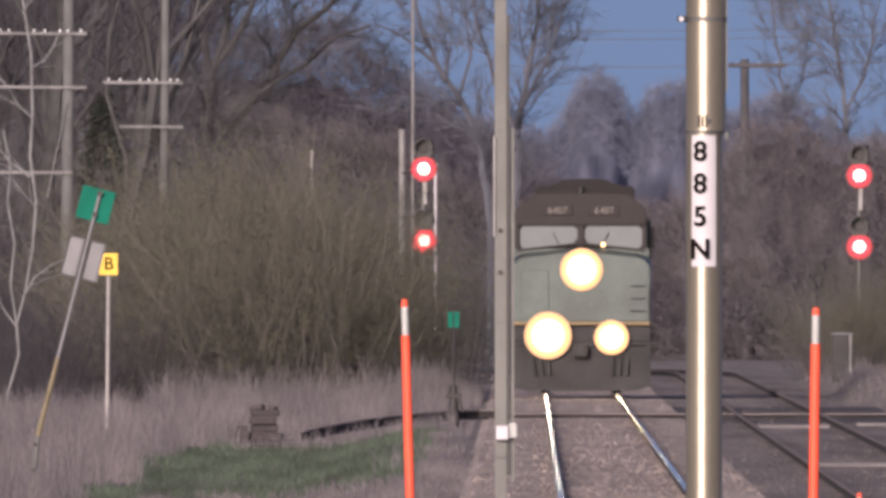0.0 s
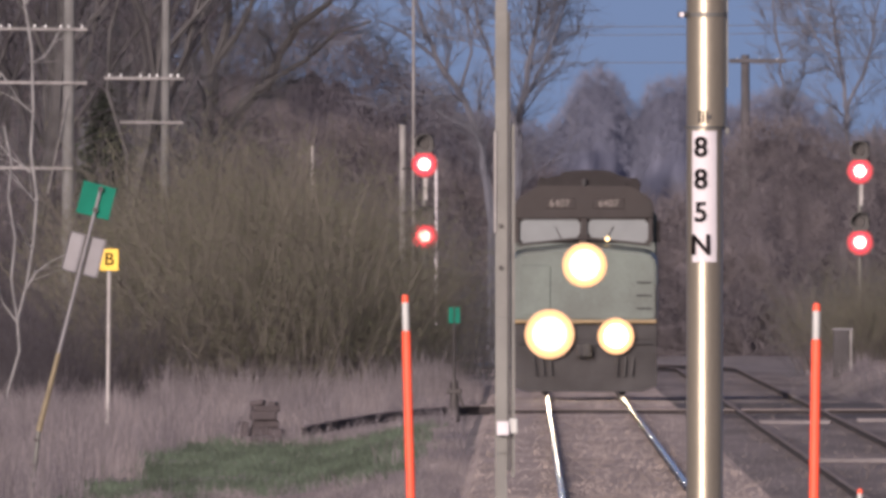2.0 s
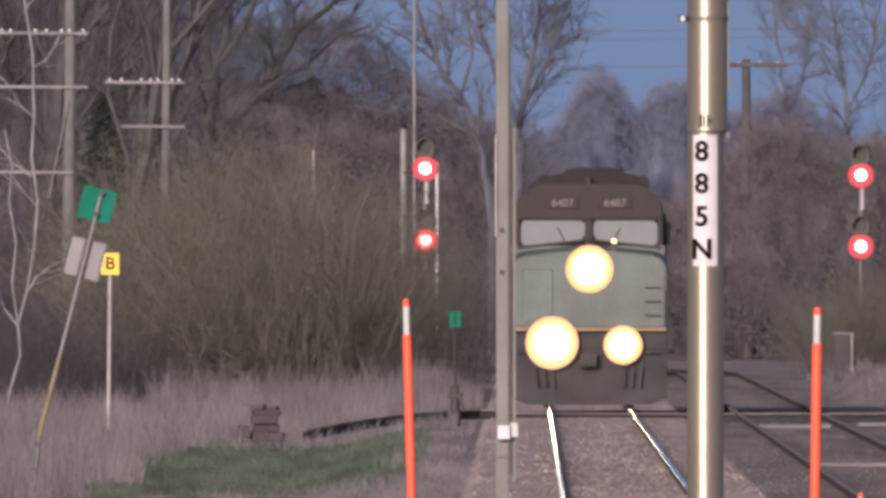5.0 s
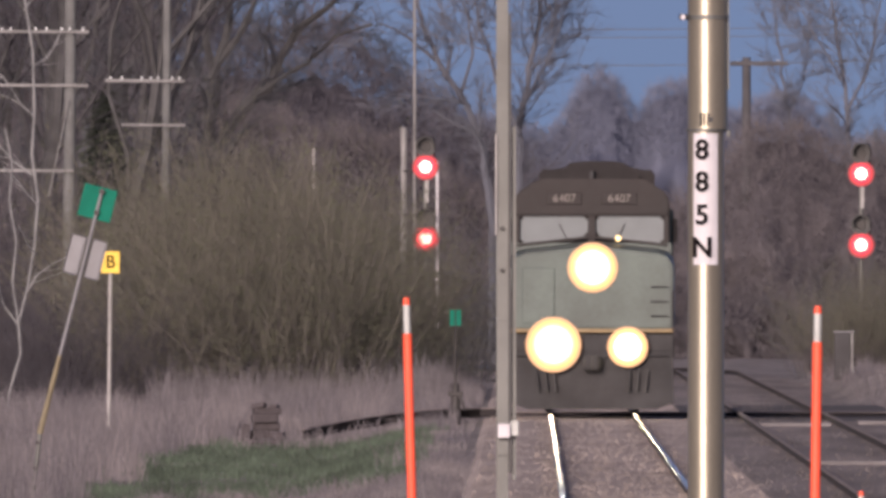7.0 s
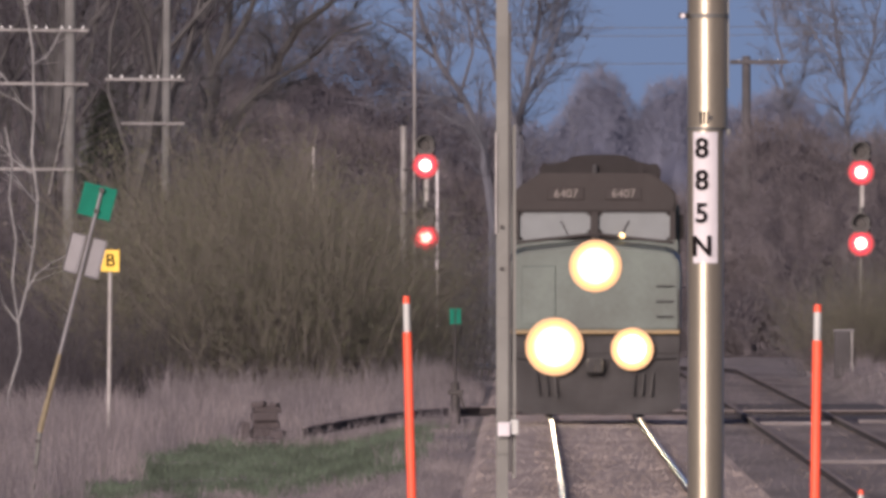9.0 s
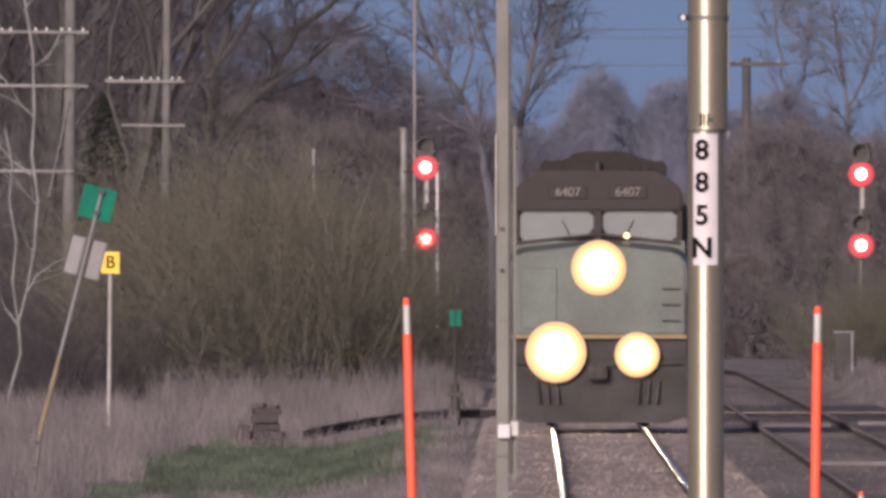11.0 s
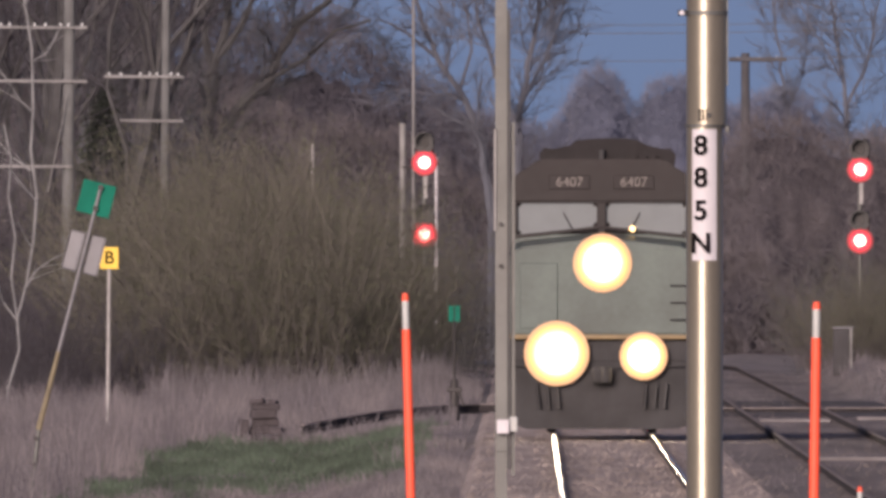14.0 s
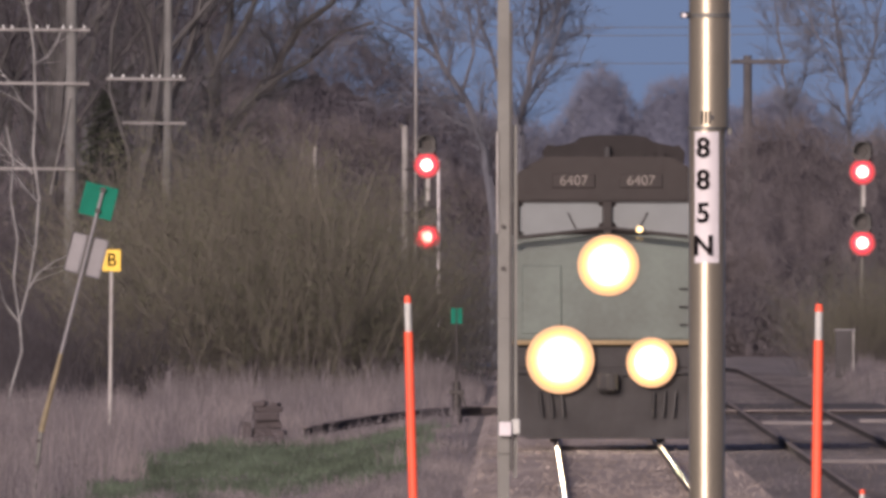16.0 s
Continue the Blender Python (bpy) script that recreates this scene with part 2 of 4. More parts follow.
def blades_mesh(name, x, y, z, h, w, rng, material, lean=0.25):
    """Grass blades: slim three-sided spikes that bend."""
    n = len(x)
    dx, dy = rng.normal(0, lean, n) * h, rng.normal(0, lean, n) * h
    b = np.stack([x, y, z], 1)
    mid = b + np.stack([dx * 0.35, dy * 0.35, h * 0.6], 1)
    tip = b + np.stack([dx, dy, h], 1)
    ox, oy = np.zeros((n, 3)), np.zeros((n, 3))
    ox[:, 0], oy[:, 1] = w, w
    v = np.stack([b - ox, b + ox, b - oy, mid - ox * 0.7, mid + ox * 0.7, mid - oy * 0.7, tip], 1).reshape(-1, 3)
    k = (np.arange(n) * 7)[:, None, None]
    q = np.array([[0, 1, 4, 3], [1, 2, 5, 4], [2, 0, 3, 5]])[None]
    t = np.array([[3, 4, 6], [4, 5, 6], [5, 3, 6]])[None]
    me = bpy.data.meshes.new(name)
    me.from_pydata(v.tolist(), [], (k + q).reshape(-1, 4).tolist() + (k + t).reshape(-1, 3).tolist())
    me.materials.append(material)
    return me


# ---- the lie of the land and of the line ----
def line_x(y, x0):
    """Where a track lies: straight in view, bending away at both ends."""
    near, far = max(0.0, 470 - y), max(0.0, y - 1090)
    return x0 + near * near / 7000 - far * far / 900


MAIN, SIDE = 1.09, 4.35


def land_z(x, y):
    c = 2.72 + (line_x(y, 0) if y < 470 or y > 1090 else 0)
    d = max(0.0, abs(x - c) - 4.3)
    z = -0.20 - min(0.35, d * 0.22)
    rise = min(1.0, max(0.0, (x - 6.1) / 1.0)) * min(1.0, max(0.0, (y - 860) / 60)) * min(1.0, max(0.0, (1090 - y) / 60))
    z += 0.54 * rise * rise * (3 - 2 * rise)
    return z + 0.10 * (noise.noise((x * 0.35, y * 0.06, 1.0))) * min(1, d) + 0.05 * noise.noise((x * 1.3, y * 0.2, 7.0)) * min(1, d)


def build_ground():
    xs = np.unique(np.concatenate([np.linspace(-4000, -60, 14), np.linspace(-60, -14, 12), np.arange(-14, 14.1, 0.4), np.linspace(14, 60, 12), np.linspace(60, 4000, 14)]))
    ys = np.unique(np.concatenate([np.linspace(-1500, 0, 8), np.linspace(0, 440, 30), np.arange(440, 1120, 5.0), np.linspace(1120, 1500, 20), np.linspace(1500, 4900, 12)]))
    v = [(x, y, land_z(x, y)) for y in ys for x in xs]
    n = len(xs)
    f = [(j * n + i, j * n + i + 1, (j + 1) * n + i + 1, (j + 1) * n + i) for j in range(len(ys) - 1) for i in range(n - 1)]
    me = bpy.data.meshes.new("ground")
    me.from_pydata(v, [], f)
    me.materials.append(M["earth"])
    tagged(new("ground", me), "brown earth with dead grass reaching the horizon", "ground", kind="structure")


def sweep(name, path, prof, material, parent, label="", smooth=False):
    """A closed profile (across, up) swept along a path of x, y, z."""
    v, f, n = [], [], len(prof)
    for i, p in enumerate(path):
        a, b = Vector(path[max(0, i - 1)]), Vector(path[min(len(path) - 1, i + 1)])
        t = (b - a).normalized()
        s = Vector((t.y, -t.x, 0)).normalized() if abs(t.z) < 0.5 else Vector((1, 0, 0))
        for across, up in prof:
            rise = (0, 0, up) if abs(t.z) < 0.5 else (0, up, 0)
            v.append((p[0] + s.x * across + rise[0], p[1] + s.y * across + rise[1], p[2] + rise[2]))
    for i in range(len(path) - 1):
        for k in range(n):
            f.append((i * n + k, i * n + (k + 1) % n, (i + 1) * n + (k + 1) % n, (i + 1) * n + k))
    f += [tuple(range(n)), tuple(range((len(path) - 1) * n, len(path) * n))[::-1]]
    me = bpy.data.meshes.new(name)
    me.from_pydata(v, [], f)
    me.materials.append(material)
    if smooth:
        for p in me.polygons:
            p.use_smooth = True
    ob = new(name, me)
    ob.parent = parent
    return tagged(ob, label)


WEB = [(-0.07, -0.17), (0.07, -0.17), (0.07, -0.155), (0.012, -0.13), (0.012, -0.045), (0.034, -0.035), (0.034, -0.012), (-0.034, -0.012), (-0.034, -0.035), (-0.012, -0.045), (-0.012, -0.13), (-0.07, -0.155)]
TOP = [(-0.036, -0.018), (0.036, -0.018)] + [(x, -0.012 * abs(x / 0.036) ** 6) for x in (0.036, 0.032, 0.026, 0.018, 0.009, 0.0, -0.009, -0.018, -0.026, -0.032, -0.036)]
SPAN = [float(y) for y in range(-205, 470, 25)] + [float(y) for y in range(470, 1090, 10)] + [float(y) for y in range(1090, 1330, 15)]


def build_track(name, x0, head, label, bed_kind):
    tr = thing(name, (0, 0, 0), label, "railway track", kind="structure")
    bed = [(line_x(y, x0), y, -0.125) for y in SPAN]
    sweep("ballast_bed", bed, [(-1.75, 0.0), (-2.35, -0.35), (2.35, -0.35), (1.75, 0.0), (0.6, 0.012), (-0.6, 0.012)], bed_kind, tr, "crushed stone ballast")
    for side in (-0.7175, 0.7175):
        path = [(line_x(y, x0) + side, y, 0.0) for y in SPAN]
        rail = sweep("rail", path, WEB, M["rust"], tr, "rusty steel rail")
        sweep("rail_head", path, TOP, head, rail, "worn steel running surface", True)
    return tr


build_ground()
main_track = build_track("track_main", MAIN, M["head"], "straight railway track with polished steel rails on pale ballast", M["gravel"])
side_track = build_track("track_side", SIDE, M["dull_head"], "parallel railway track with dull rusty rails in dirty ballast", M["old_gravel"])


def build_crossing():
    """The line that crosses on the level, its rails seen side on."""
    tr = thing("track_crossing", (0, 0, 0), "dark rusty rails crossing both tracks on the level", "railway track", kind="structure")
    path = []
    for i in range(70):
        x = -3.85 + i * 0.25
        k = max(0.0, -1.0 - x)
        path.append((x, 786 - 5.0 * k, (0.03 if x < -0.6 else -0.035) - 0.034 * k * k - 0.015 * k))
    for dy in (0.0, -1.435):
        p = [(x, y + dy, z) for x, y, z in path]
        rail = sweep("rail", p, WEB, M["brown_rust"], tr, "rusty steel rail")
        sweep("rail_head", p, TOP, M["dull_head"], rail, "dull running surface")
    guard = [(x, y - 0.7, z - 0.03) for x, y, z in path if x > -3.4]
    sweep("guard_timber", guard, [(-0.14, -0.13), (0.14, -0.13), (0.14, 0.0), (-0.14, 0.0)], M["tarred"], tr, "tarred timber between the rails")
    part("cinder_bed", box(B(), 7.4, 803.0, -0.25, 9.3, 92.0, 0.276), M["cinder"], tr, "dark cinder bed of the crossing line")


build_crossing()


# ---- the locomotive ----
def build_loco():
    lo = thing("locomotive", (MAIN, 900, 0), "grey-green diesel locomotive with dark roof and three blazing headlamps", "locomotive")
    side = [(-1.4, 1.42), (-1.4, 3.42), (-1.22, 3.70), (-0.88, 3.90), (0.88, 3.90), (1.22, 3.70), (1.4, 3.42), (1.4, 1.42)]
    part("hood", prism(B(), side, 2.7, 16.6), M["loco_nose"], lo, "grey-green engine hood")
    part("cab", prism(B(), [(-1.36, 1.42), (-1.36, 2.90), (1.36, 2.90), (1.36, 1.42)], 1.3, 2.7), M["loco_nose"], lo)
    # brow over the windows
    low = [(-1.32, 3.36), (-1.34, 3.62), (-1.27, 3.76), (-1.12, 3.86), (-0.90, 4.0), (0.90, 4.0), (1.12, 3.86), (1.27, 3.76), (1.34, 3.62), (1.32, 3.36)]
    bm = prism(B(), low, 1.28, 2.72)
    bmesh.ops.bevel(bm, geom=bm.edges[:], offset=0.035, segments=2, affect="EDGES")
    part("cab_brow", bm, M["loco_dark"], lo, "dark painted brow above the windscreen")
    for s in (-1, 1):
        bd = part("number_board", box(B(), s * 0.47, 1.272, 3.66, 0.60, 0.03, 0.20, 0.012), M["loco_dark"], lo, "dark number board")
        lettering("6407", 0.20, M["number"], bd, pose(s * 0.47, 1.244, 3.66, 90, 0, 0), "road_number")
    # posts and windscreens
    for x, w in ((-1.28, 0.10), (0.0, 0.14), (1.28, 0.10)):
        part("window_post", box(B(), x, 1.36, 3.13, w, 0.12, 0.50, 0.02), M["loco_dark"], lo)
    for s in (-1, 1):
        bm = box(B(), s * 0.65, 1.40, 3.14, 1.17, 0.03, 0.44)
        for v in bm.verts:
            if v.co.z < 3.1:
                v.co.z += 0.10 - 0.13 * (abs(v.co.x) - 0.065) / 1.17
        bmesh.ops.bevel(bm, geom=[e for e in bm.edges if abs(e.verts[0].co.y - e.verts[1].co.y) > 0.02], offset=0.06, segments=3, affect="EDGES")
        part("windscreen", bm, M["screen"], lo, "windscreen reflecting the pale sky")
        part("screen_surround", box(B(), s * 0.65, 1.45, 3.14, 1.3, 0.05, 0.52), M["loco_dark"], lo)
        part("wiper", rod(B(), (s * 0.42, 1.35, 2.95), (s * 0.56, 1.35, 3.22), 0.010), M["black"], lo)
        part("window_sill", box(B(), s * 0.65, 1.33, 2.93, 1.30, 0.10, 0.05, 0.015, 0, s * 0.11), M["loco_dark"], lo)
    part("cab_interior", box(B(), 0, 2.2, 3.13, 2.5, 0.7, 0.48), M["black"], lo)
    # short nose, broad and slightly tapered
    back = [(-1.42, 1.42), (-1.42, 2.58), (-1.36, 2.72), (-1.22, 2.80), (0, 2.93), (1.22, 2.80), (1.36, 2.72), (1.42, 2.58), (1.42, 1.42)]
    bm = prism(B(), back, 0.0, 1.32, [(x * 0.975, z if z < 2 else z - 0.09) for x, z in back])
    bmesh.ops.bevel(bm, geom=bm.edges[:], offset=0.04, segments=2, affect="EDGES")
    part("nose", bm, M["loco_nose"], lo, "grey-green nose")
    part("nose_door", box(B(), -0.92, -0.012, 2.0, 0.55, 0.03, 0.95, 0.01), M["loco_nose"], lo)
    for z in (1.65, 1.9, 2.15):
        part("grab_iron", rod(B(), (1.0, -0.05, z), (1.28, -0.05, z), 0.012), M["loco_under"], lo)
    # roof gear
    bm = prism(B(), [(-0.98, 3.86), (-1.0, 4.08), (-0.93, 4.17), (-0.80, 4.15), (-0.56, 4.20), (-0.47, 4.275), (-0.2, 4.305), (0.26, 4.305), (0.44, 4.28), (0.55, 4.21), (0.80, 4.15), (0.92, 4.16), (1.0, 4.06), (0.98, 3.86)], 1.9, 4.6)
    bmesh.ops.translate(bm, vec=(0.09, 0, 0), verts=bm.verts[:])
    part("roof_unit", bm, M["loco_roof"], lo, "sooty cooling unit on the roof")
    part("beacon", rod(B(), (0.0, 1.8, 3.97), (0.0, 1.8, 4.14), 0.05, 0.045, 14), M["loco_under"], lo)
    for y in (7.5, 9.2, 10.9, 12.6):
        part("roof_fan", rod(B(), (0, y, 3.88), (0, y, 4.02), 0.62, 0.6, 22), M["loco_roof"], lo)
    for x in (-0.14, 0.0, 0.14):
        part("horn", rod(B(), (x + 0.6, 1.88, 4.03), (x + 0.6, 1.6, 4.03), 0.03, 0.055, 12), M["loco_roof"], lo)
    # lamps: a glaring lens inside stepped glowing rings that imitate its halo
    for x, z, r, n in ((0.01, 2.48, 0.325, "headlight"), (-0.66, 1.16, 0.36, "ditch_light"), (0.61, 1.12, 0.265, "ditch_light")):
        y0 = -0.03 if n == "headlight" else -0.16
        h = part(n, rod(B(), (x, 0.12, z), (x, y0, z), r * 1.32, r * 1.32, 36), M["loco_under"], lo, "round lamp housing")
        for k, (f, m) in enumerate(((1.32, "halo_faint"), (1.17, "halo_dim"), (1.03, "halo_edge"), (0.91, "amber_glow"), (0.80, "halo_bright"))):
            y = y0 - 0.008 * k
            part("reflector_ring", rod(B(), (x, y, z), (x, y - 0.007, z), r * f, r * f, 36), M[m], h, "amber ring imitating the lamp's halo")
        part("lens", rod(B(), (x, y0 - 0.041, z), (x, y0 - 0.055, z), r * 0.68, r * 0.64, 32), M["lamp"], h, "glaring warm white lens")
    # glowing knob added for the white reflection low on the windscreen
    part("marker_light", rod(B(), (0.45, 1.30, 2.98), (0.45, 1.22, 2.98), 0.045, 0.045, 16), M["amber_glow"], lo, "small glowing knob for a windscreen glint")
    # anticlimber, pilot, coupler
    part("anticlimber", box(B(), 0, -0.02, 1.40, 2.78, 0.24, 0.07, 0.02), M["loco_yellow"], lo, "yellow-edged anticlimber plate")
    part("end_sill", box(B(), 0, 0.14, 1.20, 2.8, 0.3, 0.34, 0.03), M["loco_under"], lo)
    bm = prism(B(), [(-1.40, 0.16), (-1.38, 1.1), (1.38, 1.1), (1.40, 0.16), (1.1, 0.055), (-1.1, 0.055)], 0.0, 0.06)
    part("pilot", bm, M["loco_under"], lo, "grimy pilot plate")
    cp = part("coupler", box(B(), 0, -0.10, 0.84, 0.30, 0.3, 0.26, 0.05), M["loco_under"], lo, "knuckle coupler")
    part("knuckle", rod(B(), (0.06, -0.22, 0.74), (0.06, -0.22, 0.96), 0.08, 0.08, 14), M["loco_under"], cp)
    for x in (-0.95, -0.8, -0.65, 0.65, 0.8, 0.95):
        part("air_hose", rod(B(), (x, -0.05, 0.72), (x * 0.96, -0.12, 0.36), 0.022, 0.022, 8), M["black"], lo)
    for s in (-1, 1):
        part("uncoupling_lever", rod(B(), (s * 0.2, -0.08, 0.95), (s * 1.3, -0.08, 0.98), 0.014), M["loco_under"], lo)
        part("grab_rail", rod(B(), (s * 1.38, -0.02, 0.9), (s * 1.38, -0.02, 2.1), 0.016), M["loco_under"], lo)
        for z in (0.42, 0.70, 0.98):
            part("step", box(B(), s * 1.26, 0.25, z, 0.3, 0.3, 0.04), M["loco_under"], lo)
        part("mirror", box(B(), s * 1.42, 1.7, 3.12, 0.09, 0.05, 0.40, 0.015), M["loco_dark"], lo)
    part("frame", box(B(), 0, 8.6, 1.22, 2.6, 15.8, 0.4), M["loco_under"], lo)
    part("fuel_tank", box(B(), 0, 8.6, 0.72, 2.4, 4.5, 0.7, 0.1), M["loco_under"], lo)
    for cy in (3.3, 13.6):
        bg = part("bogie", box(B(), 0, cy, 0.72, 2.3, 3.6, 0.42, 0.06), M["loco_under"], lo)
        for dy in (-1.35, 1.35):
            for s in (-1, 1):
                part("wheel", rod(B(), (s * 0.68, cy + dy, 0.508), (s * 0.80, cy + dy, 0.508), 0.508, 0.508, 28), M["rust"], bg, "steel wheel")
    return lo


loco = build_loco()


# ---- posts and signs near the lens ----
def build_number_mast():
    x, y = 0.761, 193.0
    ms = thing("signal_mast", (x, y, -0.55), "bare aluminium mast with a white number plate", "mast")
    part("tube", rod(B(), (0, 0, 0), (0, 0, 3.056+0.55), 0.078, 0.078, 40), M["alu"], ms, "round aluminium tube", True)
    part("sleeve", rod(B(), (0.008, 0, 3.051+0.55), (0.008, 0, 4.243+0.55), 0.086, 0.086, 40), M["alu"], ms, "wider upper tube", True)
    part("base_plate", box(B(), 0, 0, 0.02, 0.36, 0.36, 0.04, 0.008), M["galv"], ms)
    part("cap", rod(B(), (0.008, 0, 4.243+0.55), (0.008, 0, 4.280+0.55), 0.09, 0.06, 30), M["galv"], ms)
    ring = part("clamp", rod(B(), (0.008, 0, 3.521+0.55), (0.008, 0, 3.540+0.55), 0.0905, 0.0905, 40), M["galv"], ms, "steel band clamp")
    part("bolt", rod(B(), (-0.075, -0.04, 3.531+0.55), (-0.115, -0.04, 3.531+0.55), 0.012, 0.012, 10), M["dark_metal"], ring)
    part("bolt_head", rod(B(), (-0.098, -0.055, 3.531+0.55), (-0.098, -0.03, 3.531+0.55), 0.011, 0.011, 10), M["white"], ring)
    lug = part("lower_clamp", rod(B(), (0, 0, 3.041+0.55), (0, 0, 3.053+0.55), 0.088, 0.088, 40), M["galv"], ms)
    part("lug", box(B(), 0.098, -0.02, 3.032+0.55, 0.018, 0.03, 0.03, 0.004), M["galv"], lug)
    part("seam_strip", box(B(), 0.094, 0.0, 3.444+0.55, 0.012, 0.03, 0.45), M["galv"], ms)
    for dx in (-0.022, -0.006, 0.010):
        part("cable_eye", rod(B(), (dx, -0.085, 3.066+0.55), (dx, -0.085, 3.119+0.55), 0.005, 0.005, 8), M["black"], ms)
    part("eye_band", box(B(), 0.018, -0.084, 3.092+0.55, 0.022, 0.012, 0.02), M["black"], ms)
    # curved number plate
    bm = B()
    z0, z1, cols = 2.469+0.55, 3.032+0.55, []
    for i in range(9):
        a = radians(-40 + i * 78 / 8)
        cols.append([bm.verts.new((r * math.sin(a), -r * math.cos(a), z)) for r in (0.0795, 0.0825) for z in (z0, z1)])
    for a, b in zip(cols, cols[1:]):
        for i, j in ((2, 3), (1, 0)):
            bm.faces.new((a[i], b[i], b[j], a[j]))
        bm.faces.new((a[1], a[3], b[3], b[1]))
        bm.faces.new((a[0], b[0], b[2], a[2]))
    for c in (cols[0], cols[-1]):
        bm.faces.new((c[0], c[1], c[3], c[2]))
    bmesh.ops.recalc_face_normals(bm, faces=bm.faces[:])
    plate = part("number_plate", bm, M["white"], ms, "white curved plate lettered 885N")
    for ch, z in zip("885N", (2.959, 2.821, 2.680, 2.540)):
        lettering(ch, 0.118, M["letter"], plate, pose(-0.017, -0.0845, z + 0.55, 90, 0, -9), "character", bold=0.0028)


def build_channel_post():
    y = 265.0
    ps = thing("channel_post", (-0.143, y, -0.55), "grey galvanised steel post with bolts and a small white box", "post")
    h = 4.180+0.55
    bm = prism(B(), [(-0.045, 0), (0.024, 0), (0.024, h), (-0.045, h)], -0.01, 0.05)
    part("web_plate", bm, M["galv"], ps, "flat galvanised face", False)
    # solid black bar put in for the shade of a slot
    part("slot_edge", box(B(), 0.0335, -0.012, 2.600+0.55, 0.018, 0.03, 2.70), M["black"], ps, "black bar standing for the slot's shade")
    part("back_flange", box(B(), 0.058, 0.03, 2.250+0.55, 0.024, 0.05, 2.08), M["galv"], ps)
    # paler than the post: the lit edge is put into its colour
    part("front_lip", box(B(), -0.046, -0.014, 2.949+0.55, 0.014, 0.03, 0.60, 0.004), M["concrete"], ps)
    for v in (408.0, 482.0):
        part("bolt", rod(B(), (-0.012, -0.03, 3.0 - (v - 480) * 0.003327), (-0.012, -0.008, 3.0 - (v - 480) * 0.003327), 0.013, 0.013, 12), M["dark_metal"], ps)
    part("splice_plate", box(B(), -0.008, -0.014, 1.751+0.55, 0.075, 0.012, 0.80, 0.003), M["galv"], ps)
    bx = part("junction_box", box(B(), 0.0, -0.05, 1.498+0.55, 0.075, 0.07, 0.085, 0.008), M["white"], ps, "small white plastic box")
    part("box_side", box(B(), 0.062, -0.02, 1.512+0.55, 0.05, 0.06, 0.09, 0.008), M["tape"], bx)


def build_stakes():
    rows = ((-0.814, 300.0, 2.262, 0.028, -1.6), (1.930, 300.0, 2.205, 0.031, 0.8), (3.476, 470.0, 0.131, 0.035, 0.5))
    for x, y, top, r, lean in rows:
        st = thing("marker_stake", (x - (top + 0.55) * math.tan(radians(lean)), y, -0.55), "orange plastic marker stake with a grey reflective band", "marker stake", group="marker stakes", ry=lean)
        h = top + 0.55
        part("tube", rod(B(), (0, 0, 0), (0, 0, h - 0.24), r * 1.12, r * 1.05, 18), M["orange"], st, "orange tube", True)
        part("reflective_band", rod(B(), (0, 0, h - 0.24), (0, 0, h - 0.05), r * 0.86, r * 0.86, 18), M["tape"], st, "grey reflective band", True)
        part("tip", rod(B(), (0, 0, h - 0.05), (0, 0, h), r * 0.88, r * 0.7, 18), M["orange"], st, "", True)


build_number_mast()
build_channel_post()
build_stakes()


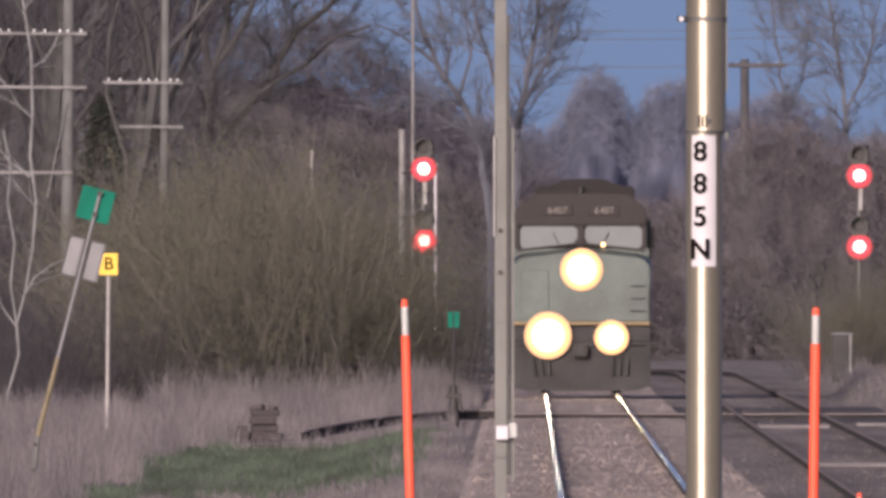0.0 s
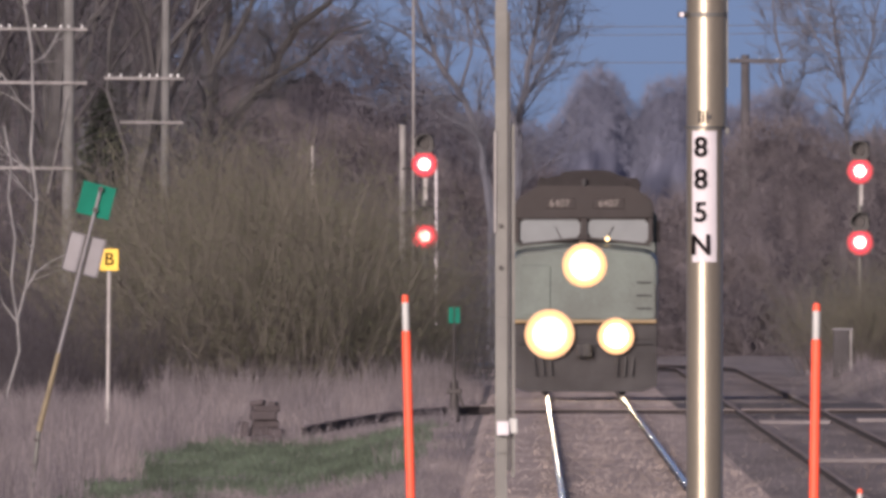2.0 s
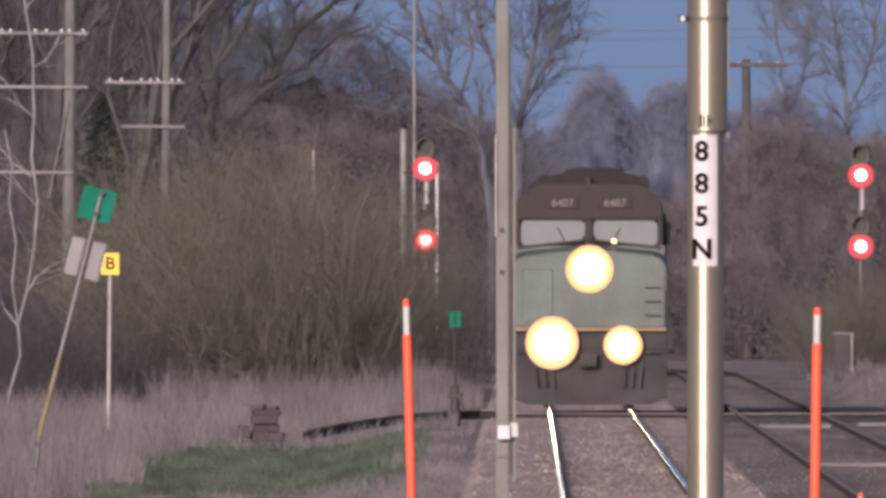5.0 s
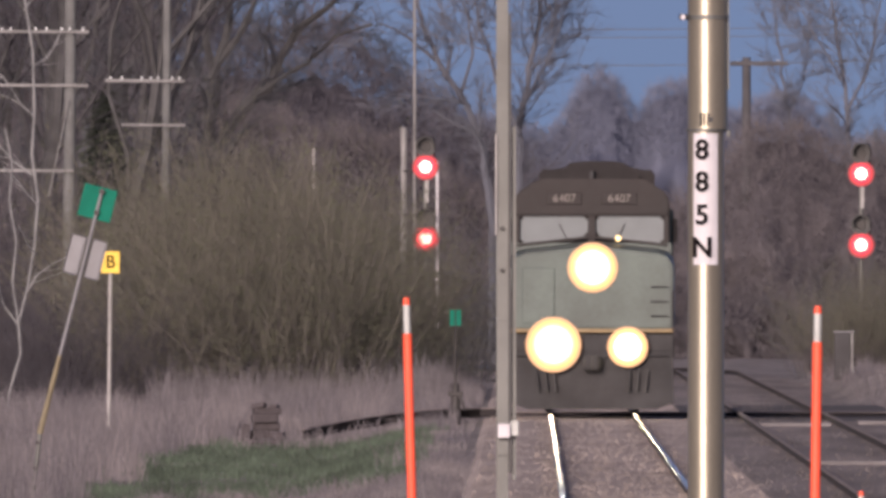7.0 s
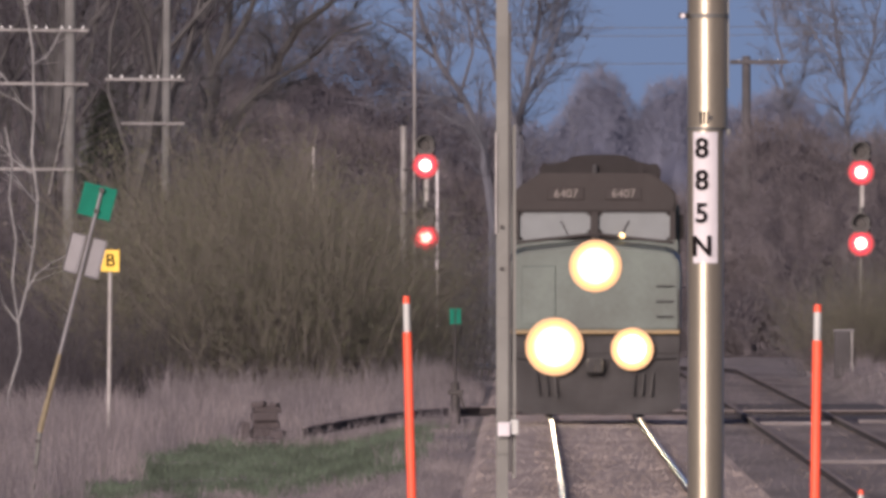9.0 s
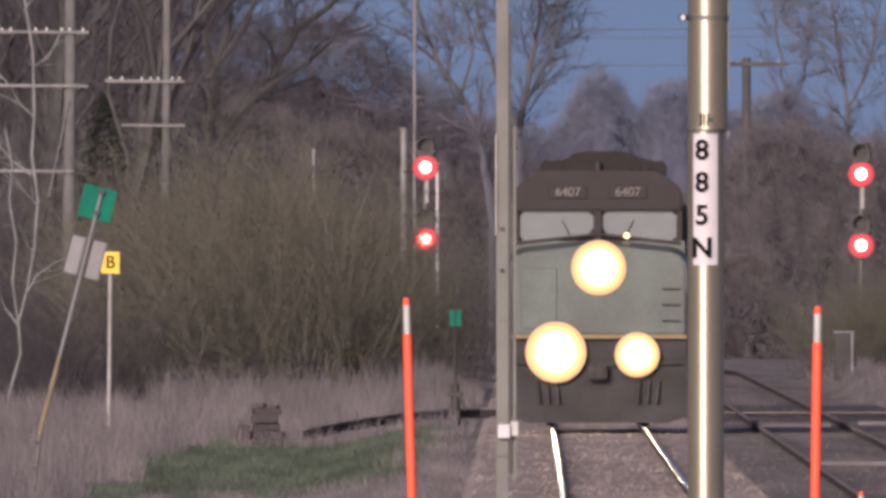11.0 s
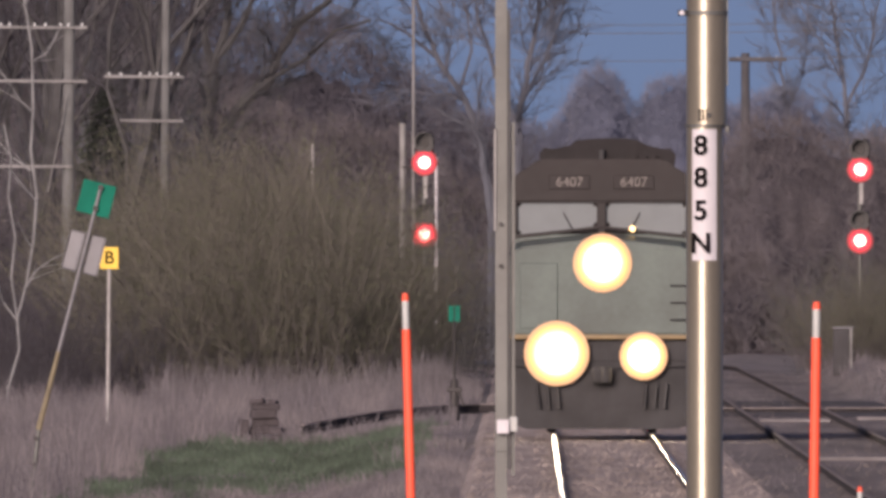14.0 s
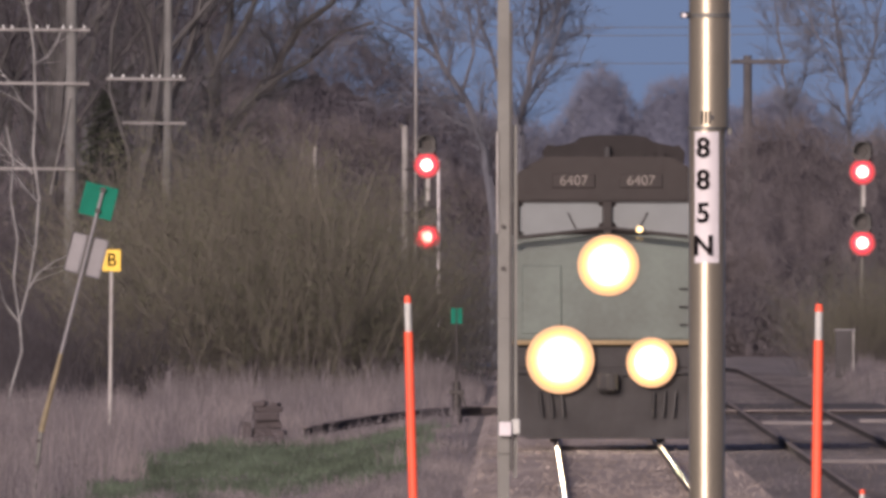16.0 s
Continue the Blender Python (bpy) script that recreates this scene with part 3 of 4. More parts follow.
# ---- signals ----
def build_signal(x, y, z_up, z_low, ladder):
    sg = thing("block_signal", (x, y, -0.5), "railway signal mast with two red lights lit", "railway signal", group="red signals")
    part("mast", rod(B(), (0.0, 0.12, 0), (0.0, 0.12, z_up + 0.95), 0.055, 0.05, 16), M["galv"], sg, "grey mast", True)
    part("footing", box(B(), 0, 0.12, 0.1, 0.6, 0.6, 0.3, 0.03), M["concrete"], sg)
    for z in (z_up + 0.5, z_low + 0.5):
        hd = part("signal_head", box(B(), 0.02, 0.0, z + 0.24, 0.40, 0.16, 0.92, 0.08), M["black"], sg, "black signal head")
        # stacked rings of fading red imitate the glow round the lit lens
        for k, (r, m) in enumerate(((0.30, "red_halo_trace"), (0.255, "red_halo_faint"), (0.21, "red_halo_dim"), (0.165, "red_halo_rim"))):
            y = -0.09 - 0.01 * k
            part("red_roundel", rod(B(), (0, y, z), (0, y - 0.009, z), r, r, 30), M[m], hd, "red ring imitating the lens's halo")
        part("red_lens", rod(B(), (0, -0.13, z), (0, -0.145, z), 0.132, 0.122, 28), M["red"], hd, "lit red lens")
        part("backing_disc", rod(B(), (0, -0.085, z + 0.46), (0, -0.10, z + 0.46), 0.24, 0.24, 26), M["black"], hd, "black backing disc")
        part("dark_lens", rod(B(), (0, -0.10, z + 0.46), (0, -0.13, z + 0.46), 0.11, 0.10, 24), M["dark_metal"], hd, "unlit lens")
        bm = B()
        for i in range(13):
            a = radians(-20 + i * 220 / 12)
            for r in (0.19, 0.20):
                for yy in (-0.09, -0.36):
                    bm.verts.new((r * math.cos(a), yy, z + 0.48 + r * math.sin(a)))
        bm.verts.ensure_lookup_table()
        for i in range(12):
            a, b = i * 4, i * 4 + 4
            for k, l in ((0, 1), (3, 2), (1, 3), (2, 0)):
                bm.faces.new((bm.verts[a + k], bm.verts[b + k], bm.verts[b + l], bm.verts[a + l]))
        part("visor", bm, M["black"], hd, "curved black visor")
    part("number_strip", box(B(), 0.03, -0.03, (z_up + z_low) / 2 + 0.82, 0.085, 0.05, z_up - z_low - 1.02, 0.01), M["concrete"], sg, "narrow white strip between the lights")
    if ladder:
        for dx in (-0.50, 0.27):
            part("ladder_rail", rod(B(), (dx, 0.3 if dx < 0 else -0.06, 0.2), (dx, 0.3 if dx < 0 else -0.06, z_up + (1.4 if dx < 0 else 0.62)), 0.07 if dx < 0 else 0.035, None, 10), M["arm"] if dx < 0 else M["white"], sg, "pale upright rail")
        part("whip_aerial", rod(B(), (-0.25, 0.2, 0.3), (-0.25, 0.2, 11.0), 0.035, 0.03, 8), M["arm"], sg, "tall thin aerial")
        for z in (z_up - 0.1, z_up - 1.1):
            part("bracket", rod(B(), (-0.5, 0.2, z + 0.5), (0.27, 0.0, z + 0.5), 0.025, 0.025, 8), M["dark_metal"], sg)
    else:
        part("finial", rod(B(), (0.0, 0.05, z_up + 0.6), (0.0, 0.05, z_up + 1.0), 0.05, 0.04, 10), M["arm"], sg)
    return sg


build_signal(-2.354, 1030.0, 4.791, 3.148, True)
build_signal(7.617, 1030.0, 4.636, 3.006, False)


# ---- lineside signs ----
def build_leaning_sign():
    s = thing("leaning_sign", (-6.081, 560.0, 0.404), "green and pale signs seen from behind on a leaning post", "sign post")
    ax, az = 0.779, 3.03
    L = math.hypot(ax, az)
    s.matrix_basis = pose(-6.081, 560.0, 0.404, 0, math.degrees(math.atan2(ax, az)), 0)
    down = Matrix.Rotation(-math.atan2(ax, az), 3, "Y") @ Vector((-0.11, 0, -0.96))
    part("post", rod(B(), (0, 0, 0), (0, 0, L), 0.024, 0.02, 10), M["pale"], s, "thin pale grey post")
    part("post_sleeve", rod(B(), (0, 0, 0), (0, 0, L * 0.32), 0.040, 0.028, 10), M["rod_yellow"], s, "faded yellow sleeve")
    foot = part("foot_sleeve", rod(B(), (0, 0, 0.02), down, 0.030, 0.030, 10), M["galv"], s, "pale grey lower sleeve")
    for f in (0.12, 0.45):
        part("tie", box(B(), down.x * f - 0.014, -0.02, down.z * f, 0.05, 0.05, 0.035, 0.006), M["dark_metal"], foot)
    g = part("green_sign", box(B(), -0.02, 0.035, L - 0.17, 0.42, 0.012, 0.41, 0.004), M["sign_green"], s, "green sheet metal sign")
    for z in (L - 0.02, L - 0.29):
        part("bolt", rod(B(), (0, -0.05, z), (0, 0.02, z), 0.034, 0.034, 10), M["black"], g)
    for dx in (-0.135, 0.135):
        part("white_sign", box(B(), dx, 0.035, L - 0.86, 0.19, 0.012, 0.50, 0.03), M["pale"], s, "pale grey sign back")
    part("sign_rail", box(B(), 0.0, 0.02, L - 0.86, 0.05, 0.012, 0.46), M["dark_metal"], s)


def build_letter_sign():
    y = 765.0
    s = thing("letter_sign", (-7.137, y, -0.55), "small yellow sign with the letter B on a white post", "sign", ry=0.6)
    top = 2.738+0.55
    part("post", rod(B(), (0, 0, 0), (0.0, 0, top), 0.035, 0.032, 10), M["concrete"], s, "white post", True)
    pl = part("plate", box(B(), 0.0, -0.05, top - 0.17, 0.31, 0.012, 0.37, 0.004), M["sign_yellow"], s, "yellow plate")
    lettering("B", 0.30, M["letter"], pl, pose(0.0, -0.062, top - 0.17, 90, 0, 0), "letter", bold=0.003)


def build_switch_stand():
    y = 765.0
    s = thing("switch_stand", (-1.239, y, -0.45), "dark iron switch stand with a small green target", "switch stand")
    part("base", box(B(), 0, 0, 0.12, 0.42, 0.3, 0.24, 0.03), M["dark_metal"], s)
    part("housing", rod(B(), (0, 0, 0.2), (0, 0, 0.95), 0.10, 0.065, 14), M["dark_metal"], s)
    part("collar", box(B(), 0, 0, 0.78, 0.26, 0.16, 0.08, 0.02), M["dark_metal"], s)
    part("lever", rod(B(), (0.05, -0.05, 0.8), (0.16, -0.1, 0.5), 0.025, 0.02, 8), M["dark_metal"], s)
    part("spindle", rod(B(), (0, 0, 0.9), (0, 0, 1.749+0.45), 0.024, 0.022, 8), M["dark_metal"], s)
    for dx in (-0.055, 0.055):
        part("target", box(B(), dx, -0.03, 1.624+0.45, 0.085, 0.012, 0.27, 0.003), M["sign_green"], s, "green target blade")


def build_cabinet():
    s = thing("relay_cabinet", (6.80, 955.0, land_z(6.7, 955.0) - 0.05), "dark weathered trackside cabinet with a pale edge", "cabinet")
    part("body", box(B(), -0.14, 0, 0.50, 0.34, 0.4, 1.0, 0.02), M["cabinet_dark"], s, "dark sheet-metal body")
    part("door_edge", box(B(), 0.07, -0.20, 0.56, 0.06, 0.06, 0.88, 0.012), M["arm"], s, "pale door edge")
    part("lid", box(B(), -0.10, 0, 1.02, 0.44, 0.46, 0.04, 0.012), M["pale"], s, "pale lid")
    part("kick_plate", box(B(), -0.14, -0.21, 0.16, 0.32, 0.03, 0.2, 0.01), M["cabinet_dark"], s)


def build_debris():
    s = thing("timber_pile", (-4.377, 748.0, -0.50), "low heap of rotten brown timbers sunk in dead grass", "timber pile")
    rng = random.Random(14)
    for x, z, w, h, tilt in ((0.0, 0.08, 0.62, 0.10, 0.03), (-0.10, 0.22, 0.30, 0.16, -0.06), (0.22, 0.20, 0.24, 0.14, 0.10), (0.02, 0.36, 0.46, 0.15, 0.02), (-0.01, 0.50, 0.45, 0.15, -0.02), (0.03, 0.63, 0.47, 0.12, 0.03), (-0.10, 0.72, 0.24, 0.09, -0.12), (0.16, 0.70, 0.16, 0.07, 0.08), (-0.38, 0.25, 0.16, 0.30, 0.10)):
        bm = box(B(), x, rng.uniform(-0.12, 0.12), z, w, 0.5, h, 0.03, rng.uniform(-0.2, 0.2), tilt)
        for v in bm.verts:
            v.co += 0.018 * noise.noise_vector(v.co * 9)
        bmesh.ops.scale(bm, vec=(0.95, 0.95, 0.95), verts=bm.verts[:])
        part("timber", bm, M["old_wood"], s)


def build_thin_post():
    s = thing("thin_post", (-5.306, 1112.0, -0.5), "thin pale post standing behind the thicket", "post")
    part("shaft", rod(B(), (0, 0, 0), (0, 0, 5.438+0.5), 0.04, 0.035, 8), M["concrete"], s)


build_thin_post()
build_leaning_sign()
build_letter_sign()
build_switch_stand()
build_cabinet()
build_debris()


# ---- pole line ----
def build_line_pole(x, y, top, arms, lean=0.0, r=0.13, wood="pole", beam="arm", label="weathered grey wooden telegraph pole with crossarms"):
    """arms: height, left reach, right reach, insulators on top."""
    p = thing("telegraph_pole", (x, y, -0.6), label, "telegraph pole", group="telegraph poles", ry=lean)
    part("shaft", rod(B(), (0, 0, 0), (0, 0, top + 0.6), r, r * 0.72, 14), M[wood], p, "", True)
    for z, a, b, pins in arms:
        arm = part("crossarm", box(B(), (b - a) / 2, -r, z + 0.6, a + b, 0.09, 0.068 if beam == "arm" else 0.15, 0.015), M[beam], p)
        for i in range(pins):
            if i == 2 and pins > 4:
                continue
            px = -a + (a + b) * (i + 0.5) / pins + 0.05 * math.sin(i * 2.3 + a * 9)
            part("insulator", rod(B(), (px, -r, z + 0.64), (px, -r, z + 0.70), 0.028, 0.022, 10), M["insulator"], arm, "glass insulator")
    return p


first_pole = build_line_pole(-10.438, 1020.0, 9.4, ((7.829, 1.7, 0.42, 8), (6.612, 1.75, 0.42, 0), (4.678, 1.75, 0.1, 0)), 0.4, 0.165)
part("guy_wire", rod(B(), (-0.02, -0.2, 6.9), (-0.46, -0.25, 4.7), 0.016, 0.016, 6), M["arm"], first_pole, "pale stay wire")
build_line_pole(-8.312, 1028.0, 8.9, ((6.748, 1.40, 0.42, 8), (5.741, 1.04, 0.42, 0)), 0.4, 0.125)
build_line_pole(7.367, 1520.0, 9.607, ((9.397, 0.55, 1.4, 3),), 0, 0.20, "tarred", "tarred", "dark tarred telegraph pole with one wide crossarm")


def build_wires():
    for k, (z, y) in enumerate(((10.3, 1525.0), (10.7, 1525.0), (9.6, 1525.0))):
        w = [(x, y + 0.3 * k, z + 0.0022 * (x - 3) ** 2 - 0.12 * k) for x in np.linspace(-1.5, 26, 30)]
        ob = sweep("overhead_wire", w, [(-0.012, -0.012), (0.012, -0.012), (0.012, 0.012), (-0.012, 0.012)], M["wire"], None)
        tagged(ob, "thin dark overhead wire", "wire", group="overhead wires")


build_wires()


# ---- trees and scrub ----
def grow(rng, segs, fine, tips, p, d, length, r, level, spread, up, last=4, kids=(2, 2, 2, 1)):
    """A limb in a few bent pieces, with smaller limbs along it."""
    n = 4 if level < 2 else (3 if level < last else 1)
    for i in range(n):
        d = (d + Vector((rng.gauss(0, 0.10 + 0.05 * level), rng.gauss(0, 0.10 + 0.05 * level), rng.gauss(0, 0.06) + up))).normalized()
        q = p + d * (length / n)
        r2 = r * (1 - 0.62 / n)
        (tips if level >= last else segs if level < 2 else fine).append((*p, *q, r, r2))
        if level < last and (i > 0 or level > 0):
            for _ in range(kids[level] + (rng.random() < 0.5)):
                a = rng.uniform(0, 2 * math.pi)
                side = Matrix.Rotation(a, 3, d) @ d.orthogonal().normalized()
                s = spread * rng.uniform(0.6, 1.3)
                dd = (d * math.cos(s) + side * math.sin(s)).normalized()
                grow(rng, segs, fine, tips, p + d * (length / n) * rng.random(), dd, length * rng.uniform(0.45, 0.68), max(0.008, r2 * rng.uniform(0.4, 0.62)), level + 1, spread, up, last, kids)
        p, r = q, r2


def tree_kind(seed, height, r, spread, up, twig, label, lean=(0, 0), last=4, kids=(2, 1, 1, 2)):
    rng = random.Random(seed)
    segs, fine, tips = [], [], []
    d = Vector((lean[0], lean[1], 1)).normalized()
    grow(rng, segs, fine, tips, Vector((0, 0, -0.3)), d, height, r, 0, spread, up, last, kids)
    t = thing("bare_tree", (0, 0, 0), label, "tree", group="bare trees")
    ob = new("trunk", limbs_mesh("trunk", segs, M["bark"], 5))
    ob.parent = t
    ob = new("crown", limbs_mesh("crown", fine, twig, 3, tips))
    ob.parent = t
    return t


def buds_mesh(seed, tips, count):
    """Small opening buds set along the fine rods, each a tiny leaf."""
    rng = np.random.default_rng(seed)
    t = np.array(tips)[rng.integers(0, len(tips), count)]
    c = t[:, 0:3] + (t[:, 3:6] - t[:, 0:3]) * rng.uniform(0.2, 1.05, (count, 1)) + rng.normal(0, 0.02, (count, 3))
    a, b = rng.normal(0, 1, (count, 3)), rng.normal(0, 1, (count, 3))
    a *= (rng.uniform(0.014, 0.028, count) / np.linalg.norm(a, axis=1))[:, None]
    b *= (rng.uniform(0.012, 0.024, count) / np.linalg.norm(b, axis=1))[:, None]
    v = np.stack([c - a, c + b, c + a], 1).reshape(-1, 3)
    k = (np.arange(count) * 3)[:, None, None]
    me = bpy.data.meshes.new("buds")
    me.from_pydata(v.tolist(), [], (k + np.array([[0, 1, 2]])[None]).reshape(-1, 3).tolist())
    me.materials.append(M["bud"])
    return me


def clump_kind(seed, stems, height, radius, twig, stem, name, label, group, density=4, buds=0):
    """A thicket: many stems from the ground that fork into fine rods."""
    rng = random.Random(seed)
    thick, fine, tips = [], [], []
    for _ in range(stems):
        a, rr = rng.uniform(0, 2 * math.pi), radius * math.sqrt(rng.random())
        p = Vector((rr * math.cos(a), rr * math.sin(a), -0.3))
        d = Vector((0.35 * math.cos(a) * rr / radius + rng.gauss(0, 0.12), 0.35 * math.sin(a) * rr / radius + rng.gauss(0, 0.12), 1)).normalized()
        h = height * rng.uniform(0.5, 1.0) * (1 - 0.35 * (rr / radius) ** 2)
        r = rng.uniform(0.010, 0.021)
        for i in range(4):
            d = (d + Vector((rng.gauss(0, 0.25), rng.gauss(0, 0.25), 0.04))).normalized()
            q = p + d * (h / 4)
            (thick if i < 2 else fine).append((*p, *q, r, r * 0.75))
            if i > 0:
                for _ in range(density):
                    e = (d * 0.45 + Vector((rng.gauss(0, 0.62), rng.gauss(0, 0.62), rng.gauss(0.05, 0.4)))).normalized()
                    m = p + (q - p) * rng.random()
                    k = m + e * h * rng.uniform(0.10, 0.24)
                    tips.append((*m, *k, r * 0.62, r * 0.32))
                    m = m + (k - m) * rng.uniform(0.3, 0.8)
                    e2 = (e + Vector((rng.gauss(0, 0.7), rng.gauss(0, 0.7), rng.gauss(0.1, 0.4)))).normalized()
                    tips.append((*m, *(m + e2 * h * rng.uniform(0.08, 0.18)), r * 0.45, 0.003))
            p, r = q, r * 0.75
    t = thing(name, (0, 0, 0), label, "shrub", group=group)
    if buds:
        ob = new("foliage", buds_mesh(seed, tips, buds))
        ob.parent = t
    ob = new("woody_base", limbs_mesh("woody_base", thick, stem))
    ob.parent = t
    ob = new("crown", limbs_mesh("crown", fine, twig, 3, tips))
    ob.parent = t
    return t


def stand(kinds, rows):
    """Set each kind in place: kind, x, y, turn, size."""
    used = set()
    for k, x, y, turn, size in rows:
        m = pose(x, y, land_z(x, y), 0, 0, turn)
        ob = kinds[k]
        if k in used:
            ob = copy_thing(ob, m)
        used.add(k)
        ob.matrix_basis = m @ Matrix.Diagonal((size, size, size, 1))


def plant_thicket():
    lab = "leafless olive-brown willow thicket with opening buds"
    kinds = [clump_kind(11 + i, 140, 5.2, 1.5, M["willow"], M["willow_stem"], "willow_thicket", lab, "willow thicket", 4, 15500) for i in range(4)]
    rng = random.Random(5)
    rows = []
    # a broad dome whose crest falls away on both sides
    for i in range(34):
        x = -7.0 + 5.0 * (i + rng.uniform(-0.3, 0.3)) / 33
        y = rng.uniform(905, 990)
        crest = float(np.interp(x * 950 / y, [-9.3, -8.6, -7.9, -6.9, -5.2, -4.4, -3.7, -3.1, -2.5, -1.8], [3.4, 4.6, 5.55, 5.85, 5.6, 4.9, 3.6, 1.8, 0.8, 0.6]))
        rows.append((i % 4, x, y, rng.uniform(0, 360), (crest + 0.6) / 5.2 * rng.uniform(1.02, 1.14)))
    for i in range(9):
        rows.append((i % 4, 6.95 + 0.5 * i, rng.uniform(985, 1012), rng.uniform(0, 360), rng.uniform(0.52, 0.66)))
    stand(kinds, rows)


def plant_scrub():
    lab = "leafless grey-brown scrub at the wood's edge"
    kinds = [clump_kind(31 + i, 110, 6.4, 2.0, M["twig"], M["bark"], "scrub", lab, "wood-edge scrub", 4) for i in range(3)]
    kinds.append(clump_kind(37, 110, 6.4, 2.0, M["shade_twig"], M["shade_twig"], "alder_scrub", "leafless scrub at the wood's edge, shade in its dark colour", "wood-edge scrub", 4))
    rng = random.Random(8)
    rows = []
    for i in range(20):
        x = -14.5 + 12.5 * (i + rng.uniform(-0.4, 0.4)) / 19
        rows.append((3 if x < -7.6 else i % 3, x, rng.uniform(1040, 1120), rng.uniform(0, 360), rng.uniform(0.75, 1.05) * (1.3 if x < -7.6 else 1.0)))
    # dark clumps added to stand for the shade left of the thicket
    for i in range(8):
        rows.append((3, -11.0 + 0.38 * i, rng.uniform(900, 960), rng.uniform(0, 360), rng.uniform(0.55, 0.72)))
    for i in range(12):
        x = 7.4 + 5.0 * (i + rng.uniform(-0.4, 0.4)) / 11
        rows.append((i % 3, x, rng.uniform(1040, 1130), rng.uniform(0, 360), rng.uniform(0.55, 0.85)))
    stand(kinds, rows)


def limbed_tree(seed, y, limbs, label, bark, twig, every=0.55, reach=1.5, up=0.05):
    """A tree whose main limbs follow given lines (x, z), each with a start and an end radius; smaller limbs sprout along them."""
    rng = random.Random(seed)
    x0 = limbs[0][0][0][0]
    segs, fine, tips = [], [], []
    base = limbs[0][0][0]
    segs.append((0, 0, -0.3, base[0] - x0, 0, base[1] + 0.55, limbs[0][1] * 1.25, limbs[0][1]))
    for line, r0, r1 in limbs:
        pts, depth = [], rng.uniform(-0.5, 0.5)
        for (xa, za), (xb, zb) in zip(line, line[1:]):
            n = max(2, int(math.hypot(xb - xa, zb - za) / 0.45))
            for i in range(n):
                f = i / n
                pts.append(Vector((xa + (xb - xa) * f - x0 + rng.gauss(0, 0.035), depth * len(pts) * 0.08, za + (zb - za) * f + 0.55)))
        pts.append(Vector((line[-1][0] - x0, depth * len(pts) * 0.08, line[-1][1] + 0.55)))
        for i, (p, q) in enumerate(zip(pts, pts[1:])):
            ra, rb = (r0 + (r1 - r0) * k / (len(pts) - 1) for k in (i, i + 1))
            segs.append((*p, *q, ra, rb))
            if p.z > 3.4 and i > 1:
                for _ in range(int(0.45 / every + rng.random())):
                    d = (q - p).normalized()
                    side = Matrix.Rotation(rng.uniform(0, 2 * math.pi), 3, d) @ d.orthogonal().normalized()
                    a = rng.uniform(0.5, 1.1)
                    grow(rng, segs, fine, tips, p + (q - p) * rng.random(), (d * math.cos(a) + side * math.sin(a)).normalized(), reach * rng.uniform(0.6, 1.3), max(0.014, rb * rng.uniform(0.2, 0.4)), 2, 0.6, up, 4, (2, 2, 2, 3))
    t = thing("bare_tree", (x0, y, -0.55), label, "tree", group="bare trees")
    for nm, me in (("trunk", limbs_mesh("trunk", segs, bark, 6)), ("crown", limbs_mesh("crown", fine, twig, 3, tips))):
        ob = new(nm, me)
        ob.parent = t
    return t


